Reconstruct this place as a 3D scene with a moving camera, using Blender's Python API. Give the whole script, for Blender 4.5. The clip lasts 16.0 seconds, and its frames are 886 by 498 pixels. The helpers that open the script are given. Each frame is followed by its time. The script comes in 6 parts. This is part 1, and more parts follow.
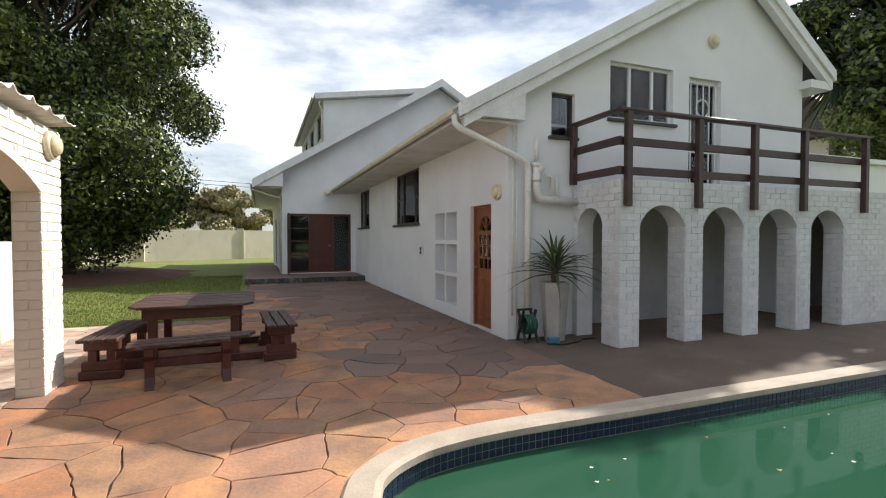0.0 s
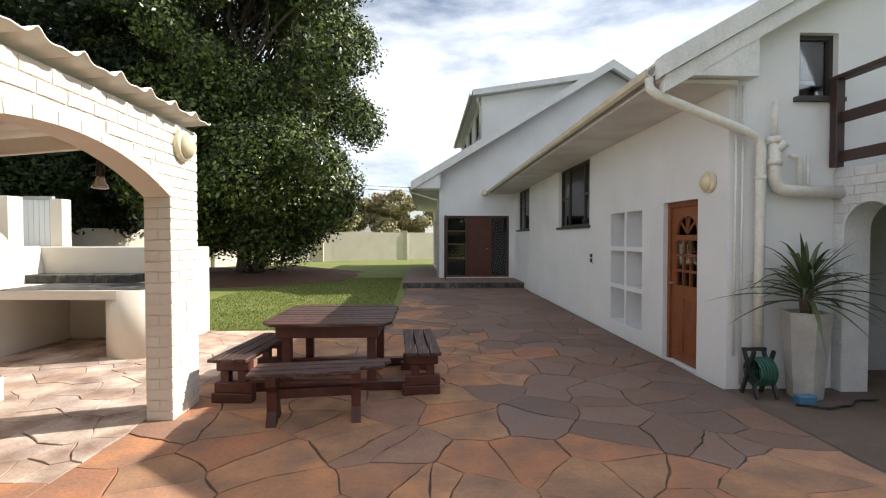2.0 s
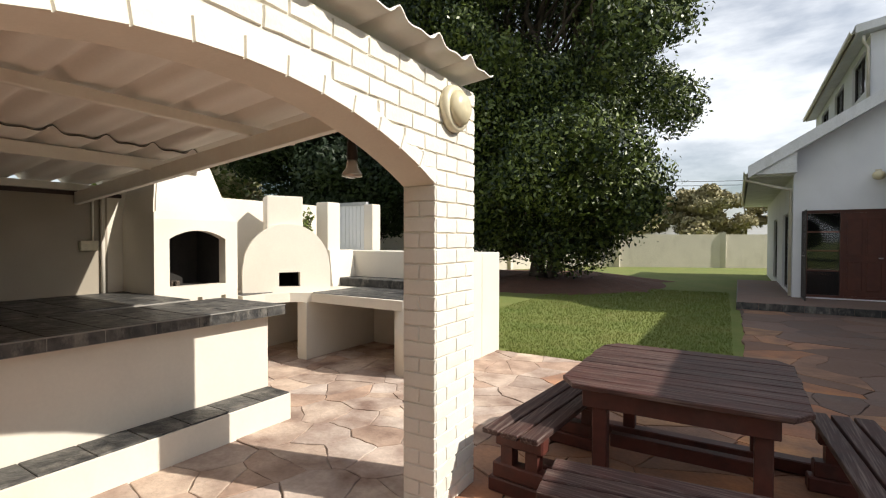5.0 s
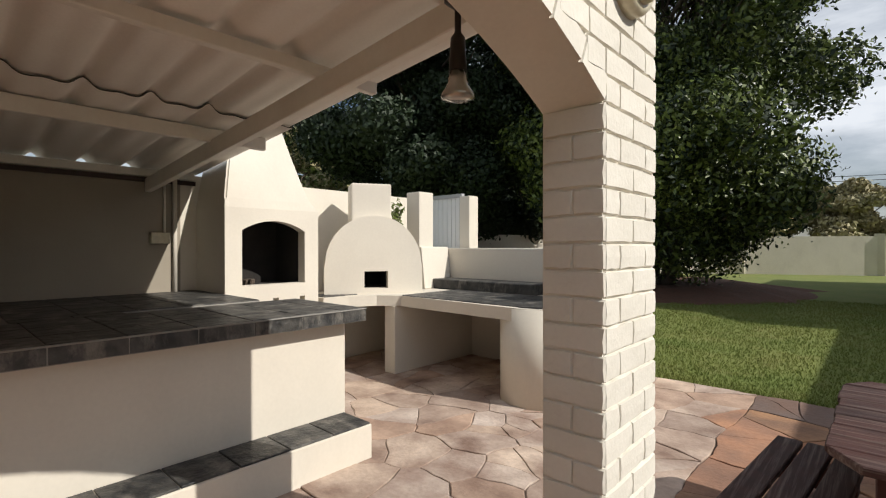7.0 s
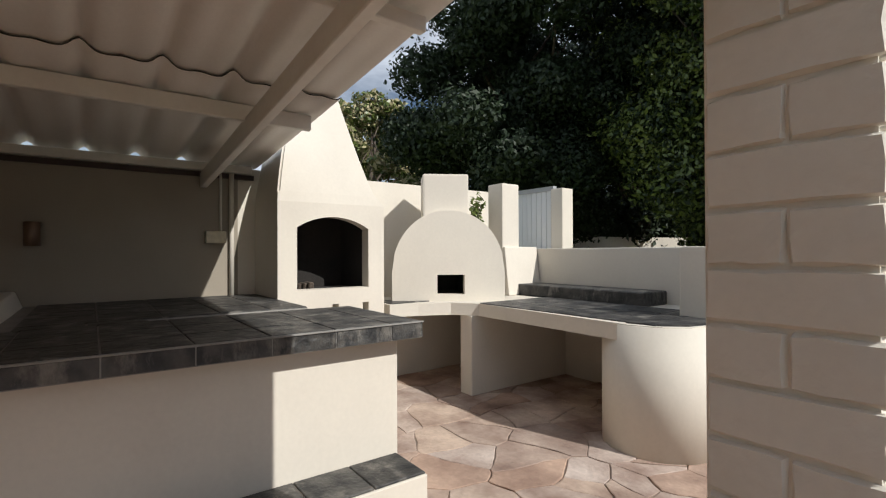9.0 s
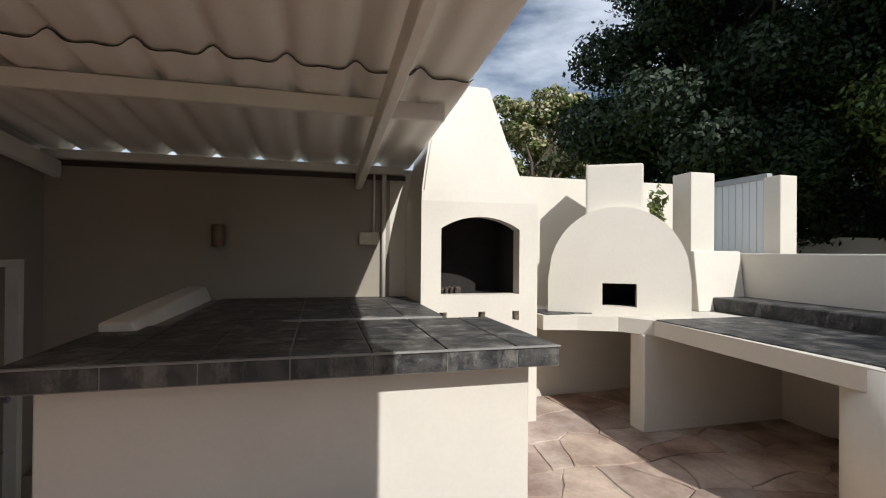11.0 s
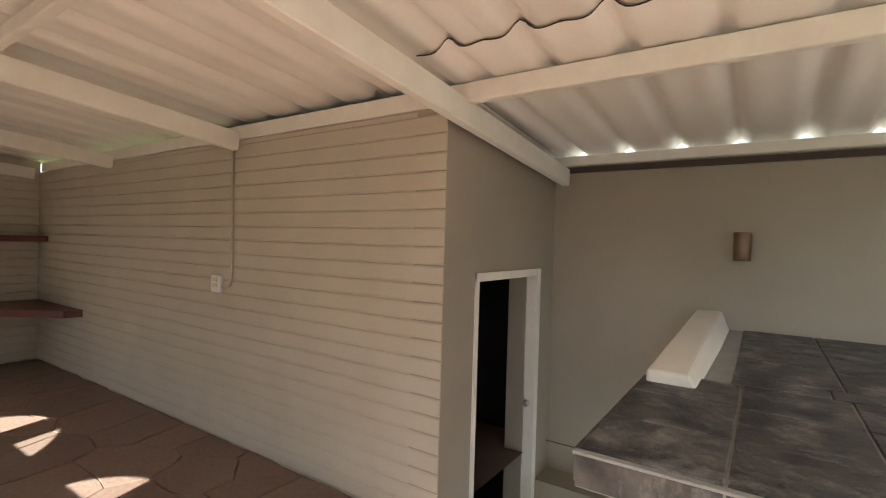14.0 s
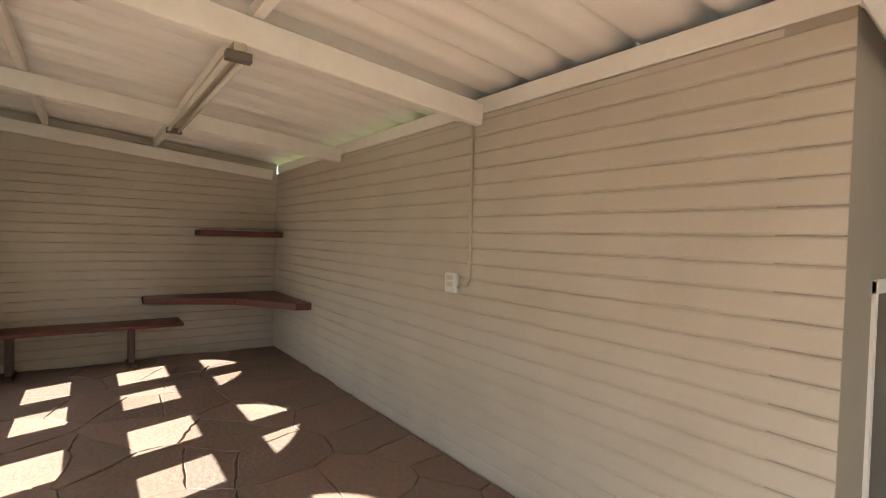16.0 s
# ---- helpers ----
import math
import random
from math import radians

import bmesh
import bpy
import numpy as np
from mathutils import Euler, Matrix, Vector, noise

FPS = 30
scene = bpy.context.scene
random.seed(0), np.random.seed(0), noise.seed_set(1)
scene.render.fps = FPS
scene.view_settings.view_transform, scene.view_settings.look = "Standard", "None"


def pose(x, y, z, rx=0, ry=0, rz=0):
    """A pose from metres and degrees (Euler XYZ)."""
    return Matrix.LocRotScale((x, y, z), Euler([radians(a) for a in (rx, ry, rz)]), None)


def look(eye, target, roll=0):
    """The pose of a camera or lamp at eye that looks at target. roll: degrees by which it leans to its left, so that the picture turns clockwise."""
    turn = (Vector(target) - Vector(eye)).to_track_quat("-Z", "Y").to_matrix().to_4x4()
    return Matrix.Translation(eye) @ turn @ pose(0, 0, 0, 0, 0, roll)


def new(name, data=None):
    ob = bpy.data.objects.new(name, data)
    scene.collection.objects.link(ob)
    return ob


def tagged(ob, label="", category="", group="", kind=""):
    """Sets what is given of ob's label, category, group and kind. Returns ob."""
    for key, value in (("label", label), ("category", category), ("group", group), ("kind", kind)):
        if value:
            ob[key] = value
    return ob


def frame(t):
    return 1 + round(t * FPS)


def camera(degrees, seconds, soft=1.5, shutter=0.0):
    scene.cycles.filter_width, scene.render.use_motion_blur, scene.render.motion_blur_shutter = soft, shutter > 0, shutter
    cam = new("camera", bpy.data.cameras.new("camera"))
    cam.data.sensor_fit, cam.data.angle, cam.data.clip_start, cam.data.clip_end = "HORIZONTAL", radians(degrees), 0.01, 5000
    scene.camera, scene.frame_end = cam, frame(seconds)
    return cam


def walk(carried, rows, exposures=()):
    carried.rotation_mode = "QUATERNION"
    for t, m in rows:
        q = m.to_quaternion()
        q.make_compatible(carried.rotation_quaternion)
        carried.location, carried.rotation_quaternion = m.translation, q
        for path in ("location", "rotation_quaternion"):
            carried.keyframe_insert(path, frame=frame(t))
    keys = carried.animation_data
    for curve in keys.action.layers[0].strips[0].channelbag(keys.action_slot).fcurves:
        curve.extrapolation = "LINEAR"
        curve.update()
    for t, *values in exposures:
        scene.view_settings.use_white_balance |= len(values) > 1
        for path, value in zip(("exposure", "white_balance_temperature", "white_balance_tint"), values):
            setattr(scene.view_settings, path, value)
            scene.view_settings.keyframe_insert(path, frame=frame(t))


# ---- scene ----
cam = camera(85.6, 16.0, soft=1.15)
PATH = [
    (0, (0.144, -0.102, 1.508), (0.858, 1.766, 1.459), -0.0),
    (0.5, (0.252, 0.191, 1.525), (0.828, 2.106, 1.478), -0.1),
    (1, (0.337, 0.507, 1.534), (0.769, 2.459, 1.488), -0.1),
    (1.5, (0.401, 0.876, 1.541), (0.667, 2.858, 1.496), -0.2),
    (2, (0.407, 1.262, 1.58), (0.48, 3.26, 1.535), -0.0),
    (2.5, (0.383, 1.659, 1.598), (0.224, 3.652, 1.554), -0.1),
    (3, (0.325, 2.012, 1.612), (-0.046, 3.977, 1.568), -0.0),
    (3.5, (0.212, 2.351, 1.619), (-0.365, 4.266, 1.576), -0.0),
    (4, (0.054, 2.656, 1.626), (-0.72, 4.499, 1.584), 0.0),
    (4.5, (-0.114, 2.909, 1.623), (-1.05, 4.675, 1.584), 0.1),
    (5, (-0.284, 3.123, 1.61), (-1.335, 4.824, 1.574), 0.1),
    (5.2, (-0.353, 3.206, 1.604), (-1.442, 4.883, 1.569), 0.2),
    (7.5, (-1.275, 4.144, 1.428), (-2.695, 5.552, 1.431), 0.0),
    (8, (-1.403, 4.32, 1.414), (-2.889, 5.659, 1.424), 0.2),
    (8.2, (-1.459, 4.372, 1.408), (-2.962, 5.692, 1.416), 0.2),
    (10.3, (-1.783, 4.978, 1.403), (-3.618, 5.773, 1.416), -0.0),
    (10.5, (-1.819, 5.006, 1.431), (-3.683, 5.73, 1.437), 0.3),
    (11, (-1.917, 5.083, 1.429), (-3.853, 5.587, 1.441), 0.5),
    (11.5, (-2.067, 5.06, 1.441), (-4.05, 5.313, 1.454), 0.8),
    (12, (-2.249, 4.995, 1.485), (-4.249, 4.961, 1.49), 1.1),
    (12.5, (-2.41, 4.894, 1.498), (-4.378, 4.535, 1.496), 1.3),
    (13, (-2.526, 4.745, 1.519), (-4.418, 4.098, 1.506), 1.4),
    (13.5, (-2.625, 4.567, 1.537), (-4.413, 3.672, 1.518), 1.6),
    (14, (-2.694, 4.383, 1.523), (-4.355, 3.27, 1.496), 1.6),
    (14.5, (-2.742, 4.163, 1.502), (-4.281, 2.887, 1.47), 1.7),
    (15, (-2.762, 3.931, 1.481), (-4.169, 2.51, 1.447), 1.8),
    (15.5, (-2.794, 3.693, 1.47), (-4.083, 2.164, 1.43), 1.7),
    (16, (-2.816, 3.464, 1.454), (-4.006, 1.857, 1.41), 1.7),
]
walk(cam, [(t, look(eye, target, roll)) for t, eye, target, roll in PATH],
     exposures=[(0.0, 0.5, 6500, 10), (1.5, 0.65, 6500, 10), (3.0, 0.62, 6550, 10), (5.0, 0.25, 6550, 10), (8.0, -0.3, 6250, 10), (11.0, -0.2, 5950, 10), (12.0, -0.18, 6000, 10),
                (12.5, 0.0, 6050, 10), (13.0, 0.95, 6150, 10), (13.5, 1.75, 6250, 7), (14.0, 2.15, 6100, 5), (15.0, 2.58, 6000, 3), (16.0, 2.58, 6000, 2)])

# ---- sky and sun ----
SUN_TOWARD = Vector((0.961, 0.272, 0.0)).normalized()
SUN_ELEV = 36.7
sun_vec = Vector((SUN_TOWARD.x * math.cos(radians(SUN_ELEV)), SUN_TOWARD.y * math.cos(radians(SUN_ELEV)), math.sin(radians(SUN_ELEV))))
world = bpy.data.worlds.new("sky")
scene.world = world
world.use_nodes = True
wn, wl = world.node_tree.nodes, world.node_tree.links
bg = wn["Background"]
sky = wn.new("ShaderNodeTexSky")
sky.sky_type, sky.sun_disc = "NISHITA", False
sky.sun_elevation = radians(SUN_ELEV)
sky.sun_rotation = math.atan2(SUN_TOWARD.x, SUN_TOWARD.y)
sky.air_density, sky.dust_density = 1.0, 1.2
wtc = wn.new("ShaderNodeTexCoord")
wmap = wn.new("ShaderNodeMapping")
wmap.inputs["Scale"].default_value = (1.0, 1.0, 3.2)
cloud = wn.new("ShaderNodeTexNoise")
cloud.inputs["Scale"].default_value, cloud.inputs["Detail"].default_value, cloud.inputs["Roughness"].default_value = 2.3, 8, 0.55
ramp = wn.new("ShaderNodeValToRGB")
ramp.color_ramp.elements[0].position, ramp.color_ramp.elements[1].position = 0.38, 0.63
wmix = wn.new("ShaderNodeMix")
wmix.data_type = "RGBA"
wmix.inputs["B"].default_value = (13.0, 13.5, 14.2, 1)
wl.new(wtc.outputs["Generated"], wmap.inputs["Vector"])
wl.new(wmap.outputs["Vector"], cloud.inputs["Vector"])
wl.new(cloud.outputs["Fac"], ramp.inputs["Fac"])
wl.new(ramp.outputs["Color"], wmix.inputs["Factor"])
wl.new(sky.outputs["Color"], wmix.inputs["A"])
wl.new(wmix.outputs["Result"], bg.inputs["Color"])
bg.inputs["Strength"].default_value = 0.075
sun = new("sun", bpy.data.lights.new("sun", "SUN"))
sun.data.energy, sun.data.angle, sun.data.color = 5.0, radians(0.5), (1.0, 0.94, 0.84)
sun.matrix_world = look(sun_vec * 60, (0, 0, 0))


# ---- materials ----
def material(name, base, other=None, rough=0.8, grain=60.0, blotch=3.0, spread=0.5, bump=0.2, metal=0.0, per_object=0.0, dist=0.004, stain=None, stain_amount=0.0, fine=1.0, stain_scale=1.7):
    """Two scales of colour variation, a fine relief, and a shift from piece to piece."""
    m = bpy.data.materials.new(name)
    m.use_nodes = True
    n, l = m.node_tree.nodes, m.node_tree.links
    b = n["Principled BSDF"]
    b.inputs["Roughness"].default_value, b.inputs["Metallic"].default_value = rough, metal
    tc = n.new("ShaderNodeTexCoord")
    big, small = n.new("ShaderNodeTexNoise"), n.new("ShaderNodeTexNoise")
    for node, s in ((big, blotch), (small, grain)):
        node.inputs["Scale"].default_value, node.inputs["Detail"].default_value = s, 6
    geo = n.new("ShaderNodeNewGeometry")
    for node in (big, small):
        l.new(geo.outputs["Position"], node.inputs["Vector"])
    other = other or tuple(c * 0.8 for c in base)
    mix = n.new("ShaderNodeMix")
    mix.data_type = "RGBA"
    mix.inputs["A"].default_value, mix.inputs["B"].default_value = (*base, 1), (*other, 1)
    r = n.new("ShaderNodeMapRange")
    r.inputs["From Min"].default_value, r.inputs["From Max"].default_value = 0.5 - spread * 0.4, 0.5 + spread * 0.4
    l.new(big.outputs["Fac"], r.inputs["Value"])
    l.new(r.outputs["Result"], mix.inputs["Factor"])
    out = mix.outputs["Result"]
    hsv = n.new("ShaderNodeHueSaturation")
    val = n.new("ShaderNodeMapRange")
    val.inputs["From Min"].default_value, val.inputs["From Max"].default_value = 0.25, 0.75
    val.inputs["To Min"].default_value, val.inputs["To Max"].default_value = 1 - 0.12 * fine, 1 + 0.1 * fine
    l.new(small.outputs["Fac"], val.inputs["Value"])
    if per_object:
        info = n.new("ShaderNodeObjectInfo")
        pr = n.new("ShaderNodeMapRange")
        pr.inputs["To Min"].default_value, pr.inputs["To Max"].default_value = 1 - per_object, 1 + per_object
        l.new(info.outputs["Random"], pr.inputs["Value"])
        mul = n.new("ShaderNodeMath")
        mul.operation = "MULTIPLY"
        l.new(val.outputs["Result"], mul.inputs[0])
        l.new(pr.outputs["Result"], mul.inputs[1])
        l.new(mul.outputs[0], hsv.inputs["Value"])
    else:
        l.new(val.outputs["Result"], hsv.inputs["Value"])
    l.new(out, hsv.inputs["Color"])
    out = hsv.outputs["Color"]
    if stain:
        sn = n.new("ShaderNodeTexNoise")
        sn.inputs["Scale"].default_value, sn.inputs["Detail"].default_value, sn.inputs["Roughness"].default_value = stain_scale, 9, 0.7
        mp = n.new("ShaderNodeMapping")
        mp.inputs["Scale"].default_value = (1.0, 1.0, 0.45)
        l.new(geo.outputs["Position"], mp.inputs["Vector"])
        l.new(mp.outputs["Vector"], sn.inputs["Vector"])
        sr = n.new("ShaderNodeMapRange")
        sr.inputs["From Min"].default_value, sr.inputs["From Max"].default_value = 0.52, 0.75
        sr.inputs["To Max"].default_value = stain_amount
        l.new(sn.outputs["Fac"], sr.inputs["Value"])
        sm = n.new("ShaderNodeMix")
        sm.data_type = "RGBA"
        sm.inputs["B"].default_value = (*stain, 1)
        l.new(sr.outputs["Result"], sm.inputs["Factor"])
        l.new(out, sm.inputs["A"])
        out = sm.outputs["Result"]
    l.new(out, b.inputs["Base Color"])
    if bump:
        bp = n.new("ShaderNodeBump")
        bp.inputs["Strength"].default_value, bp.inputs["Distance"].default_value = bump, dist
        l.new(small.outputs["Fac"], bp.inputs["Height"])
        l.new(bp.outputs["Normal"], b.inputs["Normal"])
    return m


def stone_material(name, colours, rough=0.88, bump=0.5):
    """Sandstone flags: one colour per flag, with veins and stains."""
    m = material(name, (0.3, 0.15, 0.08), (0.2, 0.12, 0.09), rough, 30, 2.6, 0.6, bump, 0, 0.15, 0.012, (0.27, 0.19, 0.15), 0.4)
    n, l = m.node_tree.nodes, m.node_tree.links
    info = n.new("ShaderNodeObjectInfo")
    isl = n.new("ShaderNodeNewGeometry")
    add = n.new("ShaderNodeMath")
    add.operation = "ADD"
    fr = n.new("ShaderNodeMath")
    fr.operation = "FRACT"
    l.new(info.outputs["Random"], add.inputs[0])
    l.new(isl.outputs["Random Per Island"], add.inputs[1])
    l.new(add.outputs[0], fr.inputs[0])
    cr = n.new("ShaderNodeValToRGB")
    cr.color_ramp.interpolation = "LINEAR"
    el = cr.color_ramp.elements
    el[0].color, el[1].color = (*colours[0], 1), (*colours[-1], 1)
    for i, c in enumerate(colours[1:-1], 1):
        e = el.new(i / (len(colours) - 1))
        e.color = (*c, 1)
    l.new(fr.outputs[0], cr.inputs["Fac"])
    for node in n:
        if node.bl_idname == "ShaderNodeMix" and not node.inputs["A"].is_linked:
            l.new(cr.outputs["Color"], node.inputs["A"])
    return m


def plain(name, colour, rough=0.5, metal=0.0):
    m = bpy.data.materials.new(name)
    m.use_nodes = True
    b = m.node_tree.nodes["Principled BSDF"]
    b.inputs["Base Color"].default_value = (*colour, 1)
    b.inputs["Roughness"].default_value, b.inputs["Metallic"].default_value = rough, metal
    return m


def glass_material(name, tint=(0.9, 0.93, 0.95)):
    m = bpy.data.materials.new(name)
    m.use_nodes = True
    n, l = m.node_tree.nodes, m.node_tree.links
    out = n["Material Output"]
    n.remove(n["Principled BSDF"])
    tr, gl, mx, fr = n.new("ShaderNodeBsdfTransparent"), n.new("ShaderNodeBsdfGlossy"), n.new("ShaderNodeMixShader"), n.new("ShaderNodeFresnel")
    tr.inputs["Color"].default_value = (*tint, 1)
    gl.inputs["Roughness"].default_value = 0.02
    fr.inputs["IOR"].default_value = 1.5
    l.new(fr.outputs[0], mx.inputs[0])
    l.new(tr.outputs[0], mx.inputs[1])
    l.new(gl.outputs[0], mx.inputs[2])
    l.new(mx.outputs[0], out.inputs["Surface"])
    return m


WHITE = material("white_plaster", (0.74, 0.75, 0.77), (0.68, 0.69, 0.71), 0.85, 90, 1.2, 0.5, 0.12, stain=(0.5, 0.5, 0.49), stain_amount=0.22, fine=0.22)
CREAM = material("cream_plaster", (0.72, 0.67, 0.58), (0.66, 0.61, 0.53), 0.85, 40, 1.6, 0.5, 0.08, stain=(0.5, 0.45, 0.38), stain_amount=0.2, fine=0.22)
CREAM_BRICK = material("cream_painted_brick", (0.76, 0.72, 0.64), (0.7, 0.66, 0.58), 0.7, 55, 4, 0.5, 0.35, per_object=0.03, dist=0.006, fine=0.22)
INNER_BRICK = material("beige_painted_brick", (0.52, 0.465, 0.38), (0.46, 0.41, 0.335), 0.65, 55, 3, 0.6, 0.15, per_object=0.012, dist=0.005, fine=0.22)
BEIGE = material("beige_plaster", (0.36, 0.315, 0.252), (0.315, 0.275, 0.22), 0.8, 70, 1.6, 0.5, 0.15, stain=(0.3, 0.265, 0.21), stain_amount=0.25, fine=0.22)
WHITE_BRICK = material("white_painted_brick", (0.62, 0.63, 0.645), (0.54, 0.55, 0.56), 0.7, 50, 4, 0.5, 0.35, per_object=0.04, dist=0.006, stain=(0.3, 0.28, 0.25), stain_amount=0.3)
TRIM = material("white_fascia", (0.72, 0.73, 0.74), (0.62, 0.63, 0.63), 0.6, 40, 2, 0.5, 0.1, stain=(0.35, 0.35, 0.34), stain_amount=0.5)
SOFFIT = material("soffit_board", (0.7, 0.68, 0.65), None, 0.8, 50, 2, 0.4, 0.05)
GUTTER = material("cream_gutter", (0.66, 0.62, 0.52), (0.55, 0.5, 0.4), 0.45, 40, 5, 0.5, 0.05)
ROOF_TILE = material("grey_roof_sheet", (0.3, 0.3, 0.3), (0.2, 0.2, 0.2), 0.85, 30, 2, 0.6, 0.3)
SHEET = material("painted_roof_sheet", (0.86, 0.83, 0.77), (0.81, 0.77, 0.71), 0.6, 60, 2, 0.5, 0.12, fine=0.22)
# near-black sheet end that paints the shadow line in the lap
LAP_SHADE = material("sheet_lap_shade", (0.06, 0.05, 0.04), (0.03, 0.026, 0.022), 0.95, 60, 6, 0.5, 0.2)
TIMBER_WHITE = material("painted_timber", (0.82, 0.79, 0.72), (0.76, 0.72, 0.65), 0.5, 30, 6, 0.5, 0.12, fine=0.22)
SLATE = material("slate_tile", (0.02, 0.021, 0.023), (0.08, 0.077, 0.071), 0.5, 22, 9, 0.34, 1.0, per_object=0.25, dist=0.012, stain=(0.34, 0.315, 0.275), stain_amount=0.75, stain_scale=7.0)
GROUT = material("grout", (0.3, 0.29, 0.27), None, 0.9, 80, 4, 0.5, 0.2)
MORTAR = material("patio_mortar", (0.16, 0.115, 0.09), (0.1, 0.075, 0.06), 0.95, 60, 2, 0.6, 0.5, dist=0.01)
FLAG = stone_material("sandstone_flag", [(0.54, 0.235, 0.1), (0.45, 0.185, 0.09), (0.62, 0.31, 0.135), (0.42, 0.215, 0.13), (0.58, 0.32, 0.16), (0.36, 0.215, 0.155), (0.5, 0.22, 0.1)])
# shelter floor flags: the roof's shade is mixed into these darker browns
SHADED_FLAG = stone_material("shaded_brown_flag", [(0.2, 0.145, 0.1), (0.16, 0.12, 0.09), (0.24, 0.17, 0.12), (0.18, 0.14, 0.11)])
PALE_FLAG = stone_material("pale_flag", [(0.66, 0.54, 0.45), (0.7, 0.55, 0.43), (0.6, 0.52, 0.46), (0.66, 0.46, 0.34), (0.74, 0.62, 0.53)])
# grey slate, darkened beyond its own tone for the shade by the house
GREY_FLAG = stone_material("shaded_grey_slate_flag", [(0.17, 0.125, 0.108), (0.2, 0.145, 0.122), (0.16, 0.128, 0.118), (0.24, 0.135, 0.09)])
PAVING = material("brown_concrete", (0.155, 0.108, 0.08), (0.1, 0.075, 0.06), 0.85, 40, 1.5, 0.7, 0.4, stain=(0.24, 0.19, 0.16), stain_amount=0.4)
DARK_WOOD = material("reddish_stained_timber", (0.105, 0.024, 0.015), (0.05, 0.015, 0.012), 0.55, 25, 7, 0.6, 0.35, per_object=0.15, stain=(0.2, 0.11, 0.085), stain_amount=0.3)


def grain_material(name, along, dark, mid, worn):
    """Weathered board: long streaks of bare grey wood through the old stain."""
    m = material(name, mid, dark, 0.65, 22, 9, 0.7, 0.0, per_object=0.25)
    n, l = m.node_tree.nodes, m.node_tree.links
    b = n["Principled BSDF"]
    geo, mp, no = n.new("ShaderNodeNewGeometry"), n.new("ShaderNodeMapping"), n.new("ShaderNodeTexNoise")
    mp.inputs["Scale"].default_value = (2.2, 70, 70) if along == "x" else (70, 2.2, 70)
    no.inputs["Scale"].default_value, no.inputs["Detail"].default_value, no.inputs["Roughness"].default_value = 1.0, 7, 0.65
    l.new(geo.outputs["Position"], mp.inputs["Vector"])
    l.new(mp.outputs["Vector"], no.inputs["Vector"])
    r = n.new("ShaderNodeMapRange")
    r.inputs["From Min"].default_value, r.inputs["From Max"].default_value, r.inputs["To Max"].default_value = 0.48, 0.7, 0.7
    l.new(no.outputs["Fac"], r.inputs["Value"])
    mx = n.new("ShaderNodeMix")
    mx.data_type = "RGBA"
    mx.inputs["B"].default_value = (*worn, 1)
    l.new(r.outputs["Result"], mx.inputs["Factor"])
    l.new(b.inputs["Base Color"].links[0].from_socket, mx.inputs["A"])
    l.new(mx.outputs["Result"], b.inputs["Base Color"])
    bp = n.new("ShaderNodeBump")
    bp.inputs["Strength"].default_value, bp.inputs["Distance"].default_value = 0.6, 0.004
    l.new(no.outputs["Fac"], bp.inputs["Height"])
    l.new(bp.outputs["Normal"], b.inputs["Normal"])
    return m


WORN_X = grain_material("worn_board_lengthwise", "x", (0.03, 0.011, 0.009), (0.07, 0.022, 0.016), (0.22, 0.165, 0.14))
WORN_Y = grain_material("worn_board_crosswise", "y", (0.03, 0.011, 0.009), (0.07, 0.022, 0.016), (0.22, 0.165, 0.14))
RAIL_WOOD = material("dark_brown_rail", (0.06, 0.03, 0.026), (0.035, 0.02, 0.018), 0.5, 25, 6, 0.6, 0.3, per_object=0.15)
DOOR_WOOD = material("varnished_door", (0.26, 0.085, 0.03), (0.17, 0.05, 0.02), 0.35, 20, 5, 0.6, 0.2)
BLACK_FRAME = plain("dark_window_frame", (0.035, 0.03, 0.028), 0.45)
WHITE_FRAME = plain("white_metal_frame", (0.7, 0.71, 0.72), 0.4)
PLASTIC = material("cream_plastic", (0.66, 0.6, 0.44), (0.6, 0.54, 0.4), 0.35, 30, 8, 0.4, 0.05)
PIPE = material("white_pipe", (0.7, 0.69, 0.66), (0.62, 0.6, 0.56), 0.45, 30, 4, 0.5, 0.05)
SOOT = material("sooty_brick", (0.018, 0.016, 0.015), (0.03, 0.026, 0.023), 0.95, 40, 5, 0.6, 0.5)
# near-black colour that paints the darkness of unlit rooms
ROOM_SHADE = plain("black_room_shade", (0.012, 0.012, 0.013), 0.9)
STEEL = plain("steel", (0.45, 0.45, 0.46), 0.35, 0.9)
GLASS = glass_material("window_glass")
COPING = material("pool_coping", (0.5, 0.42, 0.34), (0.38, 0.31, 0.25), 0.8, 60, 4, 0.6, 0.3, stain=(0.3, 0.26, 0.22), stain_amount=0.4)
POOL_TILE = material("blue_mosaic", (0.02, 0.035, 0.07), (0.012, 0.02, 0.045), 0.25, 30, 6, 0.6, 0.05, per_object=0.3)
POOL_WALL = material("green_pool_shell", (0.1, 0.22, 0.15), (0.07, 0.17, 0.12), 0.8, 30, 2, 0.5, 0.2)
BARK = material("bark", (0.13, 0.1, 0.075), (0.07, 0.055, 0.045), 0.95, 30, 6, 0.6, 0.8, dist=0.03)
LEAF = material("leaf", (0.155, 0.19, 0.042), (0.07, 0.11, 0.024), 0.42, 3, 0.9, 0.6, 0)
LEAF_DARK = material("dark_leaf", (0.022, 0.042, 0.014), (0.011, 0.024, 0.008), 0.62, 3, 0.6, 0.7, 0)
LEAF_DRY = material("dry_leaf", (0.4, 0.34, 0.19), (0.3, 0.28, 0.15), 0.7, 3, 0.5, 0.7, 0)
